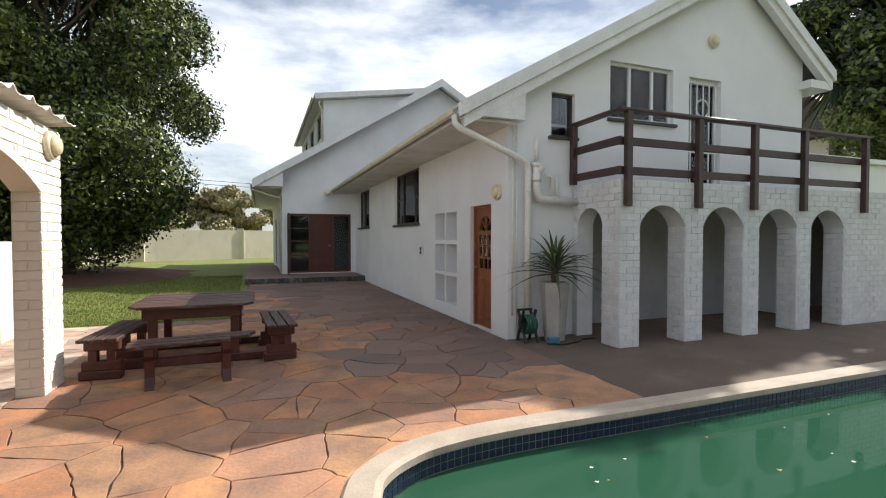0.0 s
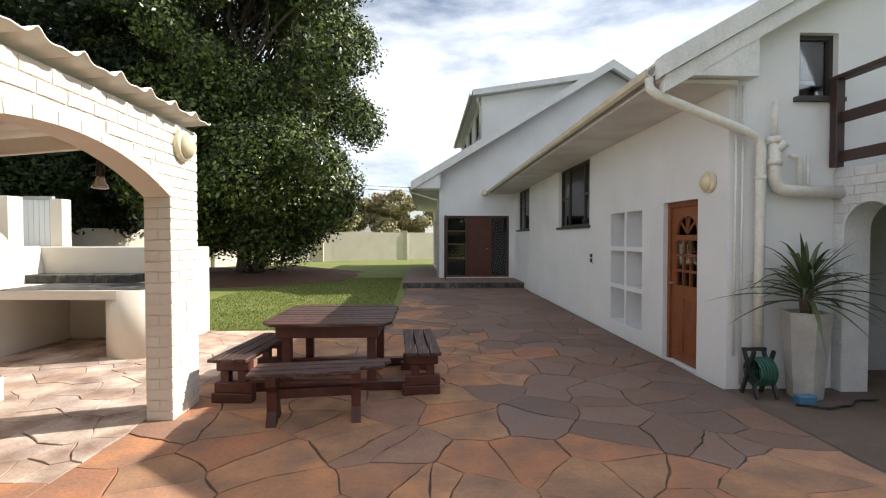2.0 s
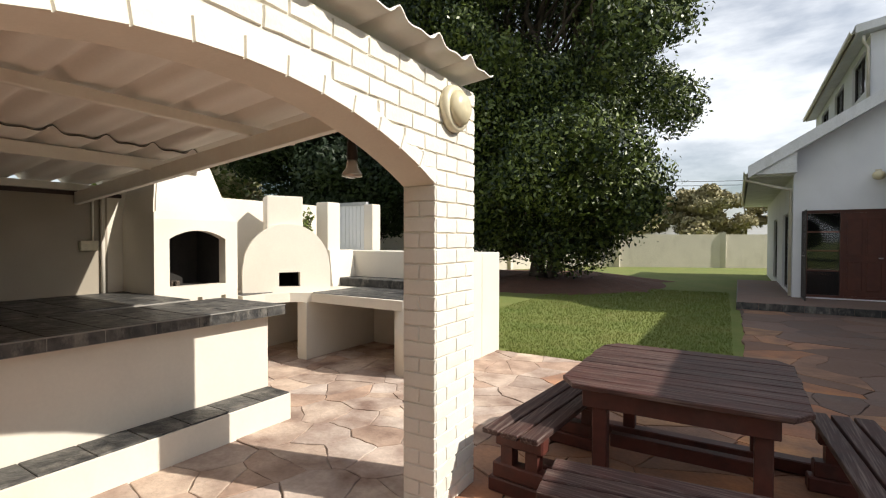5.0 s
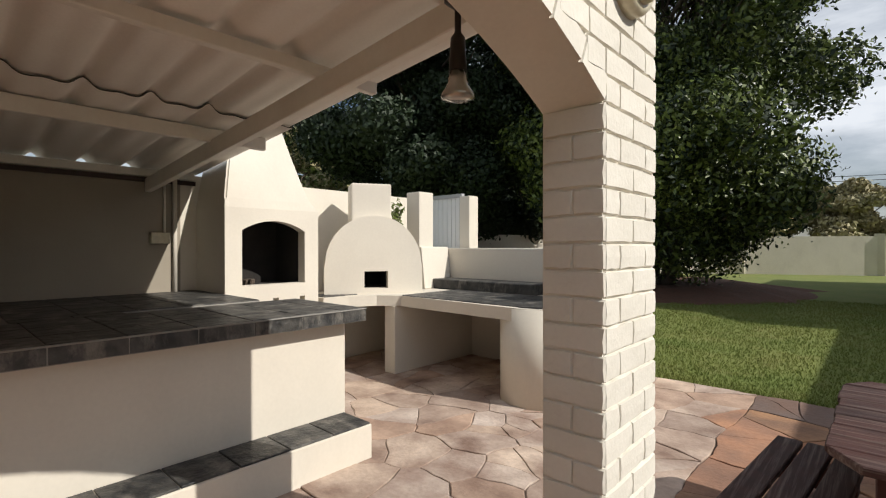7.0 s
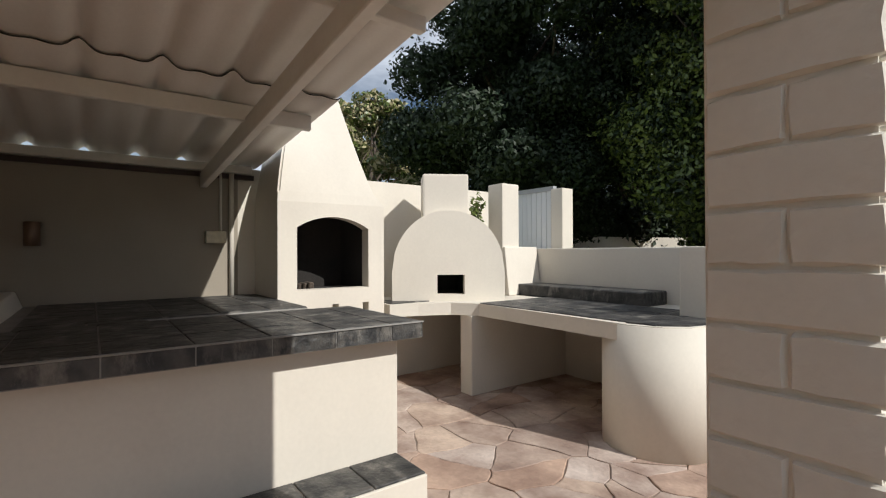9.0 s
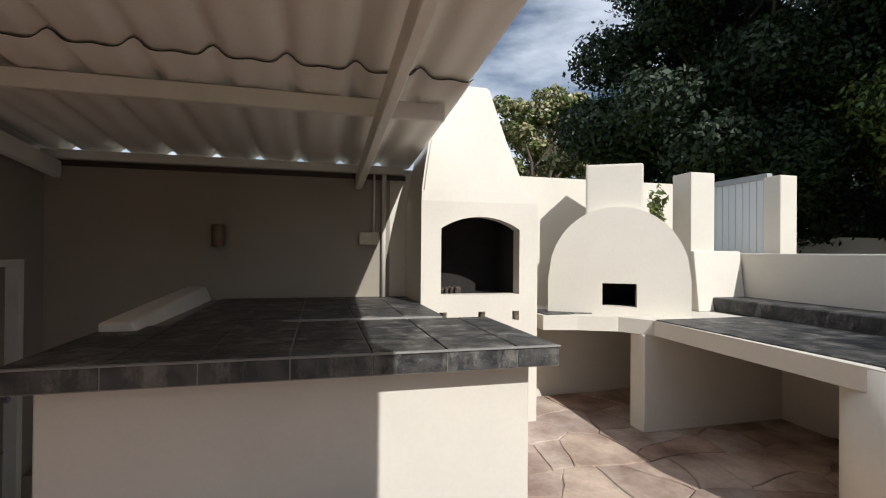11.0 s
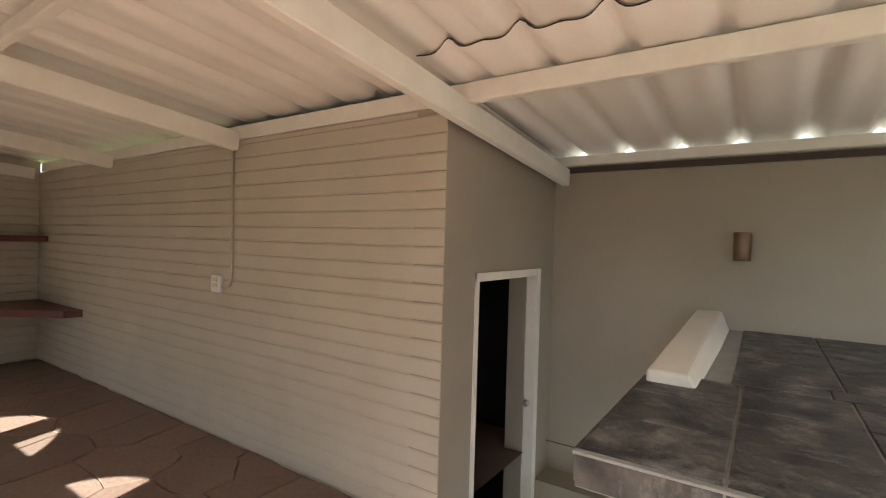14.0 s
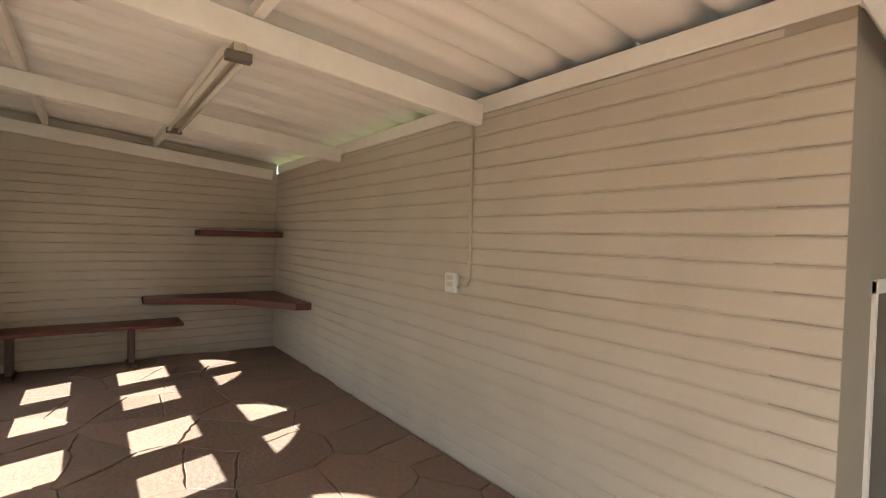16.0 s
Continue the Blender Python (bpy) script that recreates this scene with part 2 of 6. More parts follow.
GRASS = material("lawn", (0.13, 0.18, 0.035), (0.2, 0.215, 0.055), 0.95, 25, 0.7, 0.7, 0.6, dist=0.02, stain=(0.27, 0.22, 0.09), stain_amount=0.45)
MULCH = material("red_mulch", (0.17, 0.075, 0.05), (0.11, 0.06, 0.04), 0.95, 18, 3, 0.7, 0.9, dist=0.03)
BOUNDARY = material("boundary_plaster", (0.72, 0.67, 0.585), (0.65, 0.6, 0.52), 0.9, 40, 1.0, 0.6, 0.15, stain=(0.4, 0.36, 0.3), stain_amount=0.35)
CONCRETE = material("planter_concrete", (0.42, 0.41, 0.39), (0.3, 0.29, 0.28), 0.9, 40, 5, 0.7, 0.4, stain=(0.22, 0.22, 0.21), stain_amount=0.5)


# ---- mesh helpers ----
def box(bm, x0, x1, y0, y1, z0, z1):
    vs = [bm.verts.new((x, y, z)) for z in (z0, z1) for x, y in ((x0, y0), (x1, y0), (x1, y1), (x0, y1))]
    for f in ((3, 2, 1, 0), (4, 5, 6, 7), (0, 1, 5, 4), (1, 2, 6, 5), (2, 3, 7, 6), (3, 0, 4, 7)):
        bm.faces.new([vs[i] for i in f])
    return vs


def prism(bm, poly, axis, a0, a1):
    """Extrudes a polygon along an axis; the polygon is in the other two axes, in order."""
    def at(p, a):
        return {"x": (a, p[0], p[1]), "y": (p[0], a, p[1]), "z": (p[0], p[1], a)}[axis]
    lo, hi = [bm.verts.new(at(p, a0)) for p in poly], [bm.verts.new(at(p, a1)) for p in poly]
    bm.faces.new(lo)
    bm.faces.new(hi[::-1])
    for i in range(len(poly)):
        j = (i + 1) % len(poly)
        bm.faces.new((lo[j], lo[i], hi[i], hi[j]))
    return lo + hi


def bar(bm, a, b, w, h=None, up=(0, 0, 1)):
    """A square-cut bar from a to b."""
    h = h or w
    a, b = Vector(a), Vector(b)
    d = (b - a).normalized()
    u = Vector(up)
    if abs(d.dot(u)) > 0.98:
        u = Vector((0, 1, 0))
    s = d.cross(u).normalized() * (w / 2)
    t = s.cross(d).normalized() * (h / 2)
    ring = lambda p: [bm.verts.new(p + k) for k in (-s - t, s - t, s + t, -s + t)]
    r0, r1 = ring(a), ring(b)
    bm.faces.new(r0)
    bm.faces.new(r1[::-1])
    for i in range(4):
        j = (i + 1) % 4
        bm.faces.new((r0[j], r0[i], r1[i], r1[j]))


def tube(bm, pts, radius, sides=10, radii=None, cap=True):
    """A round tube along points."""
    pts = [Vector(p) for p in pts]
    rings = []
    for i, p in enumerate(pts):
        d = (pts[min(i + 1, len(pts) - 1)] - pts[max(i - 1, 0)]).normalized()
        u = Vector((0, 0, 1)) if abs(d.z) < 0.95 else Vector((1, 0, 0))
        s = d.cross(u).normalized()
        t = s.cross(d)
        r = radii[i] if radii else radius
        rings.append([bm.verts.new(p + (s * math.cos(k * math.tau / sides) + t * math.sin(k * math.tau / sides)) * r) for k in range(sides)])
    for a, b in zip(rings, rings[1:]):
        for k in range(sides):
            j = (k + 1) % sides
            bm.faces.new((a[j], a[k], b[k], b[j])).smooth = True
    if cap:
        bm.faces.new(rings[0])
        bm.faces.new(rings[-1][::-1])


def lathe(bm, profile, centre, axis="z", sides=24):
    """Turns (radius, height) pairs round an axis."""
    c = Vector(centre)
    e = {"z": ((1, 0, 0), (0, 1, 0), (0, 0, 1)), "x": ((0, 1, 0), (0, 0, 1), (1, 0, 0)), "y": ((0, 0, 1), (1, 0, 0), (0, 1, 0))}[axis]
    ex, ey, ez = (Vector(v) for v in e)
    rings = [[bm.verts.new(c + (ex * math.cos(k * math.tau / sides) + ey * math.sin(k * math.tau / sides)) * r + ez * h) for k in range(sides)] for r, h in profile]
    for a, b in zip(rings, rings[1:]):
        for k in range(sides):
            j = (k + 1) % sides
            bm.faces.new((a[k], a[j], b[j], b[k])).smooth = True
    bm.faces.new(rings[0][::-1])
    bm.faces.new(rings[-1])


def bevelled(bm, width, segments=2):
    bmesh.ops.bevel(bm, geom=list(bm.edges), offset=width, segments=segments, affect="EDGES", profile=0.6)
    return bm


def finish(bm, name, mat, recalc=True):
    if recalc:
        bmesh.ops.recalc_face_normals(bm, faces=bm.faces)
    me = bpy.data.meshes.new(name)
    bm.to_mesh(me)
    bm.free()
    me.materials.append(mat)
    return me


def part(name, bm, mat, parent=None, label=""):
    ob = new(name, finish(bm, name, mat))
    if parent:
        ob.parent = parent
        ob.matrix_parent_inverse = parent.matrix_basis.inverted()
    return tagged(ob, label)


def thing(name, at, label, category, group="", kind=""):
    ob = new(name)
    ob.location = at
    ob.empty_display_size = 0.1
    return tagged(ob, label, category, group, kind)


def structure(name, bm, mat, label="", category="wall"):
    return tagged(new(name, finish(bm, name, mat)), label, category, "", "structure")


def box_part(name, x0, x1, y0, y1, z0, z1, mat, parent, label="", bev=0.0):
    bm = bmesh.new()
    box(bm, x0, x1, y0, y1, z0, z1)
    if bev:
        bevelled(bm, bev, 1)
    return part(name, bm, mat, parent, label)


def sliced_wall(bm, axis, a0, a1, u0, u1, z0, top, holes):
    """A wall between a0 and a1 on axis, running from u0 to u1, with holes. top: a height or a function of u.
    A hole is (u0, u1, zlow, zspring, rise): a rise of 0 is square."""
    height = top if callable(top) else (lambda u: top)
    cuts = {u0, u1}
    for h0, h1, zl, zs, rise in holes:
        cuts |= {h0, h1}
        if rise:
            cuts |= {h0 + (h1 - h0) * (0.5 - 0.5 * math.cos(math.pi * k / 20)) for k in range(21)}
    if callable(top):
        cuts |= {u0 + (u1 - u0) * k / 40 for k in range(41)}
    cuts = sorted(c for c in cuts if u0 - 1e-6 <= c <= u1 + 1e-6)

    def hole_top(h, u):
        h0, h1, zl, zs, rise = h
        if not rise:
            return zs
        half = (h1 - h0) / 2
        if rise >= half * 0.98:
            return zs + rise * math.sqrt(max(0, 1 - ((u - h0 - half) / half) ** 2))
        rad = (half * half + rise * rise) / (2 * rise)
        return zs + math.sqrt(max(0, rad * rad - (u - h0 - half) ** 2)) - (rad - rise)
    for a, b in zip(cuts, cuts[1:]):
        if b - a < 1e-5:
            continue
        mid = (a + b) / 2
        here = sorted((h for h in holes if h[0] - 1e-6 < mid < h[1] + 1e-6), key=lambda h: h[2])
        lo = (z0, z0)
        for h in here:
            if h[2] - lo[0] > 1e-4:
                prism(bm, [(a, lo[0]), (b, lo[1]), (b, h[2]), (a, h[2])], axis, a0, a1)
            lo = (hole_top(h, a), hole_top(h, b))
        prism(bm, [(a, lo[0]), (b, lo[1]), (b, height(b)), (a, height(a))], axis, a0, a1)
    bmesh.ops.remove_doubles(bm, verts=bm.verts, dist=0.0005)
    return bm


def mesh_from(name, verts, faces, mat, smooth=False):
    me = bpy.data.meshes.new(name)
    me.from_pydata(verts, [], faces)
    me.materials.append(mat)
    if smooth:
        me.polygons.foreach_set("use_smooth", [True] * len(me.polygons))
    me.update()
    return me



# ---- ground ----
POOL = [(0.53, 2.72), (0.65, 2.95), (0.91, 3.17), (1.3, 3.33), (2.03, 3.41), (3.5, 3.4), (5.5, 3.4), (7.2, 3.4), (9.5, 3.35), (11.0, 2.9), (11.6, 1.8), (11.3, 0.3), (10.0, -0.8), (7.5, -1.2), (5.0, -1.2), (3.0, -0.9), (1.7, -0.2), (0.9, 0.7), (0.52, 1.6), (0.44, 2.3)]


def smooth_loop(points, steps=4):
    out, n = [], len(points)
    for i in range(n):
        p0, p1, p2, p3 = (Vector(points[(i + k) % n]) for k in (-1, 0, 1, 2))
        for s in range(steps):
            t = s / steps
            out.append(0.5 * ((2 * p1) + (p2 - p0) * t + (2 * p0 - 5 * p1 + 4 * p2 - p3) * t * t + (3 * p1 - p0 - 3 * p2 + p3) * t ** 3))
    return out


def inset_loop(loop, d):
    out, n = [], len(loop)
    for i in range(n):
        t = (loop[(i + 1) % n] - loop[i - 1]).normalized()
        out.append(loop[i] + Vector((t.y, -t.x)) * d)
    return out


pool_outer = inset_loop(smooth_loop(POOL), 0.055)
pool_inner = inset_loop(pool_outer, 0.215)


def inside(p, loop):
    x, y = p[0], p[1]
    hit = False
    for a, b in zip(loop, loop[1:] + loop[:1]):
        if (a[1] > y) != (b[1] > y) and x < (b[0] - a[0]) * (y - a[1]) / (b[1] - a[1]) + a[0]:
            hit = not hit
    return hit


# the ground: one sheet with the pool and the sunken bar floor cut out
def ground_sheet():
    bm = bmesh.new()
    far = 900
    outer = [bm.verts.new((x, y, -0.03)) for x, y in ((-far, -far), (far, -far), (far, far), (-far, far))]
    edges = [bm.edges.new((outer[i], outer[(i + 1) % 4])) for i in range(4)]
    for loop in (pool_inner, [Vector(p) for p in ((-6.4, 2.9), (-4.45, 2.9), (-4.45, 4.1), (-6.4, 4.1))]):
        vs = [bm.verts.new((p.x, p.y, -0.03)) for p in loop]
        edges += [bm.edges.new((vs[i], vs[(i + 1) % len(vs)])) for i in range(len(vs))]
    bmesh.ops.triangle_fill(bm, edges=edges, use_beauty=True)
    for f in bm.faces:
        if f.normal.z < 0:
            f.normal_flip()
    return bm


structure("ground", ground_sheet(), GRASS, "mown green lawn with dry yellowish patches", "lawn")

near = [i for i, q in enumerate(pool_outer) if q.x < 3.75]
first = next(i for i in near if i - 1 not in near and i > 20)
POOL_CUT = [(3.8, pool_outer[first].y)] + [tuple(pool_outer[(first + k) % len(pool_outer)]) for k in range(len(near))] + [(3.8, 3.4), (3.8, 6.1)]
PATIO = [Vector(p) for p in ((-6.3, -2.8), (3.8, -2.8), *POOL_CUT, (3.54, 6.1), (3.54, 16.5), (-0.25, 16.5), (-0.12, 11.6), (-0.35, 9.55), (-6.3, 9.45))]
bm = bmesh.new()
vs = [bm.verts.new((p.x, p.y, -0.012)) for p in PATIO]
hole = [bm.verts.new((p.x, p.y, -0.012)) for p in ((-6.4 + 0.12, 2.95), (-4.45, 2.95), (-4.45, 4.1), (-6.28, 4.1)) for p in [Vector(p)]]
es = [bm.edges.new((vs[i], vs[(i + 1) % len(vs)])) for i in range(len(vs))] + [bm.edges.new((hole[i], hole[(i + 1) % 4])) for i in range(4)]
bmesh.ops.triangle_fill(bm, edges=es, use_beauty=True)
for f in bm.faces:
    if f.normal.z < 0:
        f.normal_flip()
patio = structure("patio", bm, MORTAR, "crazy paving of reddish sandstone flags in dark mortar", "paving")

bm = bmesh.new()
bm.faces.new([bm.verts.new((x, y, -0.006)) for x, y in ((-6.28, 4.15), (-2.02, 4.15), (-2.02, 9.44), (-6.28, 9.44))])
structure("pavement_yard", bm, material("pale_mortar", (0.36, 0.29, 0.24), (0.27, 0.215, 0.175), 0.95, 60, 2, 0.6, 0.5, dist=0.01), "pale mortar bed of the braai yard", "paving")

# paving beside the arcade
bm = bmesh.new()
vs = [bm.verts.new((p[0], p[1], -0.008)) for p in [(3.53, 6.15), (3.53, 3.5)] + [(p.x, p.y) for p in pool_outer if p.x > 3.6 and p.y > 2.5] + [(14, 3.2), (14, 6.85), (4.9, 6.85), (4.9, 6.15)]]
bm.faces.new(vs)
structure("pavement", bm, PAVING, "brown stained concrete paving beside the arcade", "paving")

# ---- pool ----
pool = thing("swimming_pool", (5, 1, -0.2), "kidney-shaped swimming pool with murky green water", "pool", kind="structure")
bm = bmesh.new()
n = len(pool_outer)
lip = inset_loop(pool_outer, 0.235)
rings = [[bm.verts.new((p.x, p.y, z)) for p in loop] for loop, z in ((pool_outer, -0.05), (pool_outer, 0.012), (inset_loop(pool_outer, 0.02), 0.03), (inset_loop(pool_outer, 0.19), 0.038), (lip, 0.02), (lip, -0.03), (pool_inner, -0.04))]
for a, b in zip(rings, rings[1:]):
    for i in range(n):
        bm.faces.new((a[i], a[(i + 1) % n], b[(i + 1) % n], b[i]))
part("coping", bm, COPING, pool, "pale worn concrete coping")
bm = bmesh.new()
rings = [[bm.verts.new((p.x, p.y, z)) for p in loop] for loop, z in ((pool_inner, -0.035), (pool_inner, -0.2))]
for i in range(n):
    bm.faces.new((rings[0][i], rings[0][(i + 1) % n], rings[1][(i + 1) % n], rings[1][i]))
part("tile_backing", bm, GROUT, pool)
bm = bmesh.new()
rings = [[bm.verts.new((p.x, p.y, z)) for p in loop] for loop, z in ((pool_inner, -0.2), (inset_loop(pool_outer, 0.285), -0.6), (inset_loop(pool_outer, 0.45), -1.4))]
for a, b in zip(rings, rings[1:]):
    for i in range(n):
        bm.faces.new((a[i], a[(i + 1) % n], b[(i + 1) % n], b[i]))
bm.faces.new(rings[-1])
part("shell", bm, POOL_WALL, pool, "green-stained plaster shell")


def water_material():
    m = bpy.data.materials.new("pool_water")
    m.use_nodes = True
    nn, ll = m.node_tree.nodes, m.node_tree.links
    b = nn["Principled BSDF"]
    b.inputs["Base Color"].default_value = (0.025, 0.085, 0.05, 1)
    b.inputs["Roughness"].default_value, b.inputs["IOR"].default_value = 0.03, 1.33
    no = nn.new("ShaderNodeTexNoise")
    no.inputs["Scale"].default_value, no.inputs["Detail"].default_value = 3.0, 3
    bp = nn.new("ShaderNodeBump")
    bp.inputs["Strength"].default_value, bp.inputs["Distance"].default_value = 0.15, 0.02
    ll.new(no.outputs["Fac"], bp.inputs["Height"])
    ll.new(bp.outputs["Normal"], b.inputs["Normal"])
    return m


bm = bmesh.new()
bm.faces.new([bm.verts.new((p.x, p.y, -0.17)) for p in inset_loop(pool_outer, 0.22)])
part("water", bm, water_material(), pool, "still murky green water")

DEAD_LEAF = plain("dead_leaf", (0.3, 0.2, 0.06), 0.7)
PALE_SPECK = plain("pale_petal", (0.62, 0.64, 0.58), 0.7)
r = random.Random(12)
for k in range(26):
    x, y = r.uniform(2.2, 5.2), r.uniform(0.9, 2.9)
    size, a = r.uniform(0.008, 0.02), r.uniform(0, 6.28)
    bm = bmesh.new()
    ring = [bm.verts.new((x + size * (1.6 if q % 2 else 0.7) * math.cos(a + q * math.tau / 6), y + size * math.sin(a + q * math.tau / 6), -0.167 + 0.002 * (q % 2))) for q in range(6)]
    bm.faces.new(ring)
    tagged(part("floating_leaf", bm, DEAD_LEAF if k % 4 == 0 else PALE_SPECK), "small dead leaf floating on the green pool water" if k % 4 == 0 else "pale petal floating on the green pool water", "leaf", "debris on the pool")

# ---- house one: garden wing with the gable over the arcade ----
A_X, B_Y, E_Y = 3.56, 6.15, 18.2
RIDGE = (8.15, 6.42)


def roof_line(x):
    """Top of the roof over the garden wing."""
    return 3.33 + (x - 2.73) * 0.584 if x < RIDGE[0] else 4.68 + (10.54 - x) * 0.783


bm = bmesh.new()
wall_holes = [(6.70, 7.50, 0.0, 2.04, 0)] + [(8.12 + c * 0.62, 8.66 + c * 0.62, 0.22 + r * 0.615, 0.76 + r * 0.615, 0) for c in range(2) for r in range(3)]
wall_holes += [(10.37, 12.5, 1.83, 3.14, 0), (15.72, 17.5, 1.85, 3.14, 0)]
sliced_wall(bm, "x", A_X, A_X + 0.24, B_Y, E_Y, -0.1, 3.24, wall_holes)
structure("wall_west", bm, WHITE, "white plastered house wall with door, windows and square niches")
box_b = bmesh.new()
box(box_b, A_X + 0.24, 4.98, B_Y, B_Y + 0.24, -0.1, 2.2)
sliced_wall(box_b, "y", B_Y, B_Y + 0.24, A_X + 0.24, 10.0, 2.2, lambda x: roof_line(x) - 0.12, [(4.30, 4.72, 3.05, 3.72, 0), (5.40, 6.72, 3.42, 4.34, 0), (7.08, 7.84, 2.36, 4.28, 0)])
bm = box_b
box(bm, A_X, A_X + 0.24, B_Y, B_Y + 0.24, 3.24, 3.6)
structure("wall_gable", bm, WHITE, "white plastered gable wall above the terrace")
bm = bmesh.new()
box(bm, 9.76, 10.0, B_Y + 0.24, 18.2, -0.1, 4.75)
structure("wall_east", bm, WHITE, "white plastered side wall of the house")
# niches: backs closed
bm = bmesh.new()
sliced_wall(bm, "x", A_X + 0.242, A_X + 0.4, 8.05, 9.4, 0.1, 2.15, wall_holes[1:7])
box(bm, A_X + 0.402, A_X + 0.46, 8.05, 9.4, 0.1, 2.15)
structure("wall_niche_back", bm, WHITE, "white back of the wall niches")
# black sheets in place of the unlit rooms behind the windows
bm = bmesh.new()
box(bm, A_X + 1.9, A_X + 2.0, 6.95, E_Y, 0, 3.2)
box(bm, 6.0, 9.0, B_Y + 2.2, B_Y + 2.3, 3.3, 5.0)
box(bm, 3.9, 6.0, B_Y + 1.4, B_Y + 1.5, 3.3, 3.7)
structure("wall_room_shade", bm, ROOM_SHADE, "black sheets standing in for the unlit rooms behind the windows")
bm = bmesh.new()
box(bm, A_X + 0.24, 9.76, B_Y + 0.24, E_Y, 3.26, 3.3)
structure("ceiling", bm, SOFFIT, "inner ceiling", "ceiling")

# roof: slabs with a white barge board
bm = bmesh.new()
prism(bm, [(2.69, 3.30), RIDGE, (10.54, 4.68), (10.54, 4.56), (RIDGE[0], RIDGE[1] - 0.13), (2.69, 3.17)], "y", 6.02, E_Y)
roof = structure("roof_garden_wing", bm, ROOF_TILE, "grey sheet roof of the garden wing", "roof")


def barge(name, pts, y0, y1, drop, label):
    bm = bmesh.new()
    for (xa, za), (xb, zb) in zip(pts, pts[1:]):
        prism(bm, [(xa, za), (xb, zb), (xb, zb - drop), (xa, za - drop)], "y", y0, y1)
    bmesh.ops.remove_doubles(bm, verts=bm.verts, dist=0.001)
    return structure(name, bm, TRIM, label, "trim")


barge("trim_barge_upper", [(2.71, 3.36), (RIDGE[0], RIDGE[1] + 0.04), (10.56, 4.72)], 5.88, 6.02, 0.2, "weathered white barge board")
barge("trim_barge_lower", [(2.76, 3.18), (RIDGE[0], RIDGE[1] - 0.15), (10.52, 4.53)], 5.92, 6.05, 0.16, "white lower barge board")
bm = bmesh.new()
prism(bm, [(2.74, 3.19), (3.72, 3.64), (3.72, 3.19)], "y", 5.93, 6.1)
structure("trim_eave_box", bm, TRIM, "white boxed eave end", "trim")
bm = bmesh.new()
box(bm, 2.72, A_X, 6.02, E_Y, 3.14, 3.18)
structure("ceiling_soffit", bm, SOFFIT, "pale flat soffit under the eave", "soffit")
bm = bmesh.new()
prism(bm, [(9.9, 4.5), (10.5, 4.5), (10.5, 4.35), (9.9, 4.35)], "y", 5.93, 12)
structure("trim_east_eave", bm, TRIM, "white boxed eave", "trim")


def gutter_mesh(x, y0, y1, z):
    bm = bmesh.new()
    prof = [(0.0, 0.0), (-0.02, -0.06), (-0.06, -0.085), (-0.1, -0.06), (-0.115, 0.0), (-0.105, 0.0), (-0.09, -0.05), (-0.06, -0.07), (-0.03, -0.05), (-0.012, 0.0)]
    prism(bm, [(x + a, z + b) for a, b in prof], "y", y0, y1)
    box(bm, x - 0.0, x + 0.03, y0, y1, z - 0.1, z + 0.08)
    return bm


gut = thing("roof_gutter", (2.69, 12, 3.25), "cream half-round gutter along the eave", "gutter")
part("trough", gutter_mesh(2.72, 6.0, E_Y - 0.2, 3.27), GUTTER, gut)

# ---- house two: entrance wing ----
bm = bmesh.new()
APEX2 = (6.9, 7.7)


def roof_two(x):
    return 3.5 + (x + 0.08) * 0.6017 if x < APEX2[0] else APEX2[1] - (x - APEX2[0]) * 0.62


sliced_wall(bm, "y", E_Y, E_Y + 0.24, 0.89, 13.0, -0.1, lambda x: roof_two(x) - 0.1, [(1.13, 3.38, 0.2, 2.38, 0)])
structure("wall_entrance", bm, WHITE, "white plastered gable wall with the entrance")
bm = bmesh.new()
sliced_wall(bm, "x", 0.89, 1.13, E_Y + 0.24, 31, -0.1, 3.6, [(19.6, 21.6, 0.2, 2.4, 0), (24, 26, 0.2, 2.4, 0)])
structure("wall_entrance_side", bm, WHITE, "white plastered side wall of the entrance wing")
# black sheets paint the dark of the hall
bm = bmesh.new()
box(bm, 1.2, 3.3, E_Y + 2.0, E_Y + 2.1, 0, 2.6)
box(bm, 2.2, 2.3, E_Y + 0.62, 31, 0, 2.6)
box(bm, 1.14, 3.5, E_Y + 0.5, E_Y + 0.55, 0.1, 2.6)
structure("wall_hall_shade", bm, ROOM_SHADE, "black sheets standing in for the unlit hall behind the entrance")
bm = bmesh.new()
prism(bm, [(-0.08, 3.46), APEX2, (13.5, 3.75), (13.5, 3.6), (APEX2[0], APEX2[1] - 0.15), (-0.08, 3.31)], "y", 17.85, 31.5)
structure("roof_entrance_wing", bm, ROOF_TILE, "grey sheet roof of the entrance wing", "roof")
barge("trim_barge_entrance", [(-0.1, 3.52), (APEX2[0], APEX2[1] + 0.06), (13.5, 3.8)], 17.68, 17.85, 0.3, "white barge board of the entrance gable")
bm = bmesh.new()
prism(bm, [(-0.06, 3.3), (0.92, 3.85), (0.92, 3.3)], "y", 17.74, 17.95)
box(bm, -0.06, 0.89, 17.95, 31, 3.26, 3.3)
structure("trim_entrance_eave", bm, TRIM, "white boxed eave", "trim")
gut2 = thing("roof_gutter", (-0.1, 24, 3.4), "cream gutter along the entrance eave", "gutter")
part("trough", gutter_mesh(-0.08, 17.9, 31.4, 3.42), GUTTER, gut2)
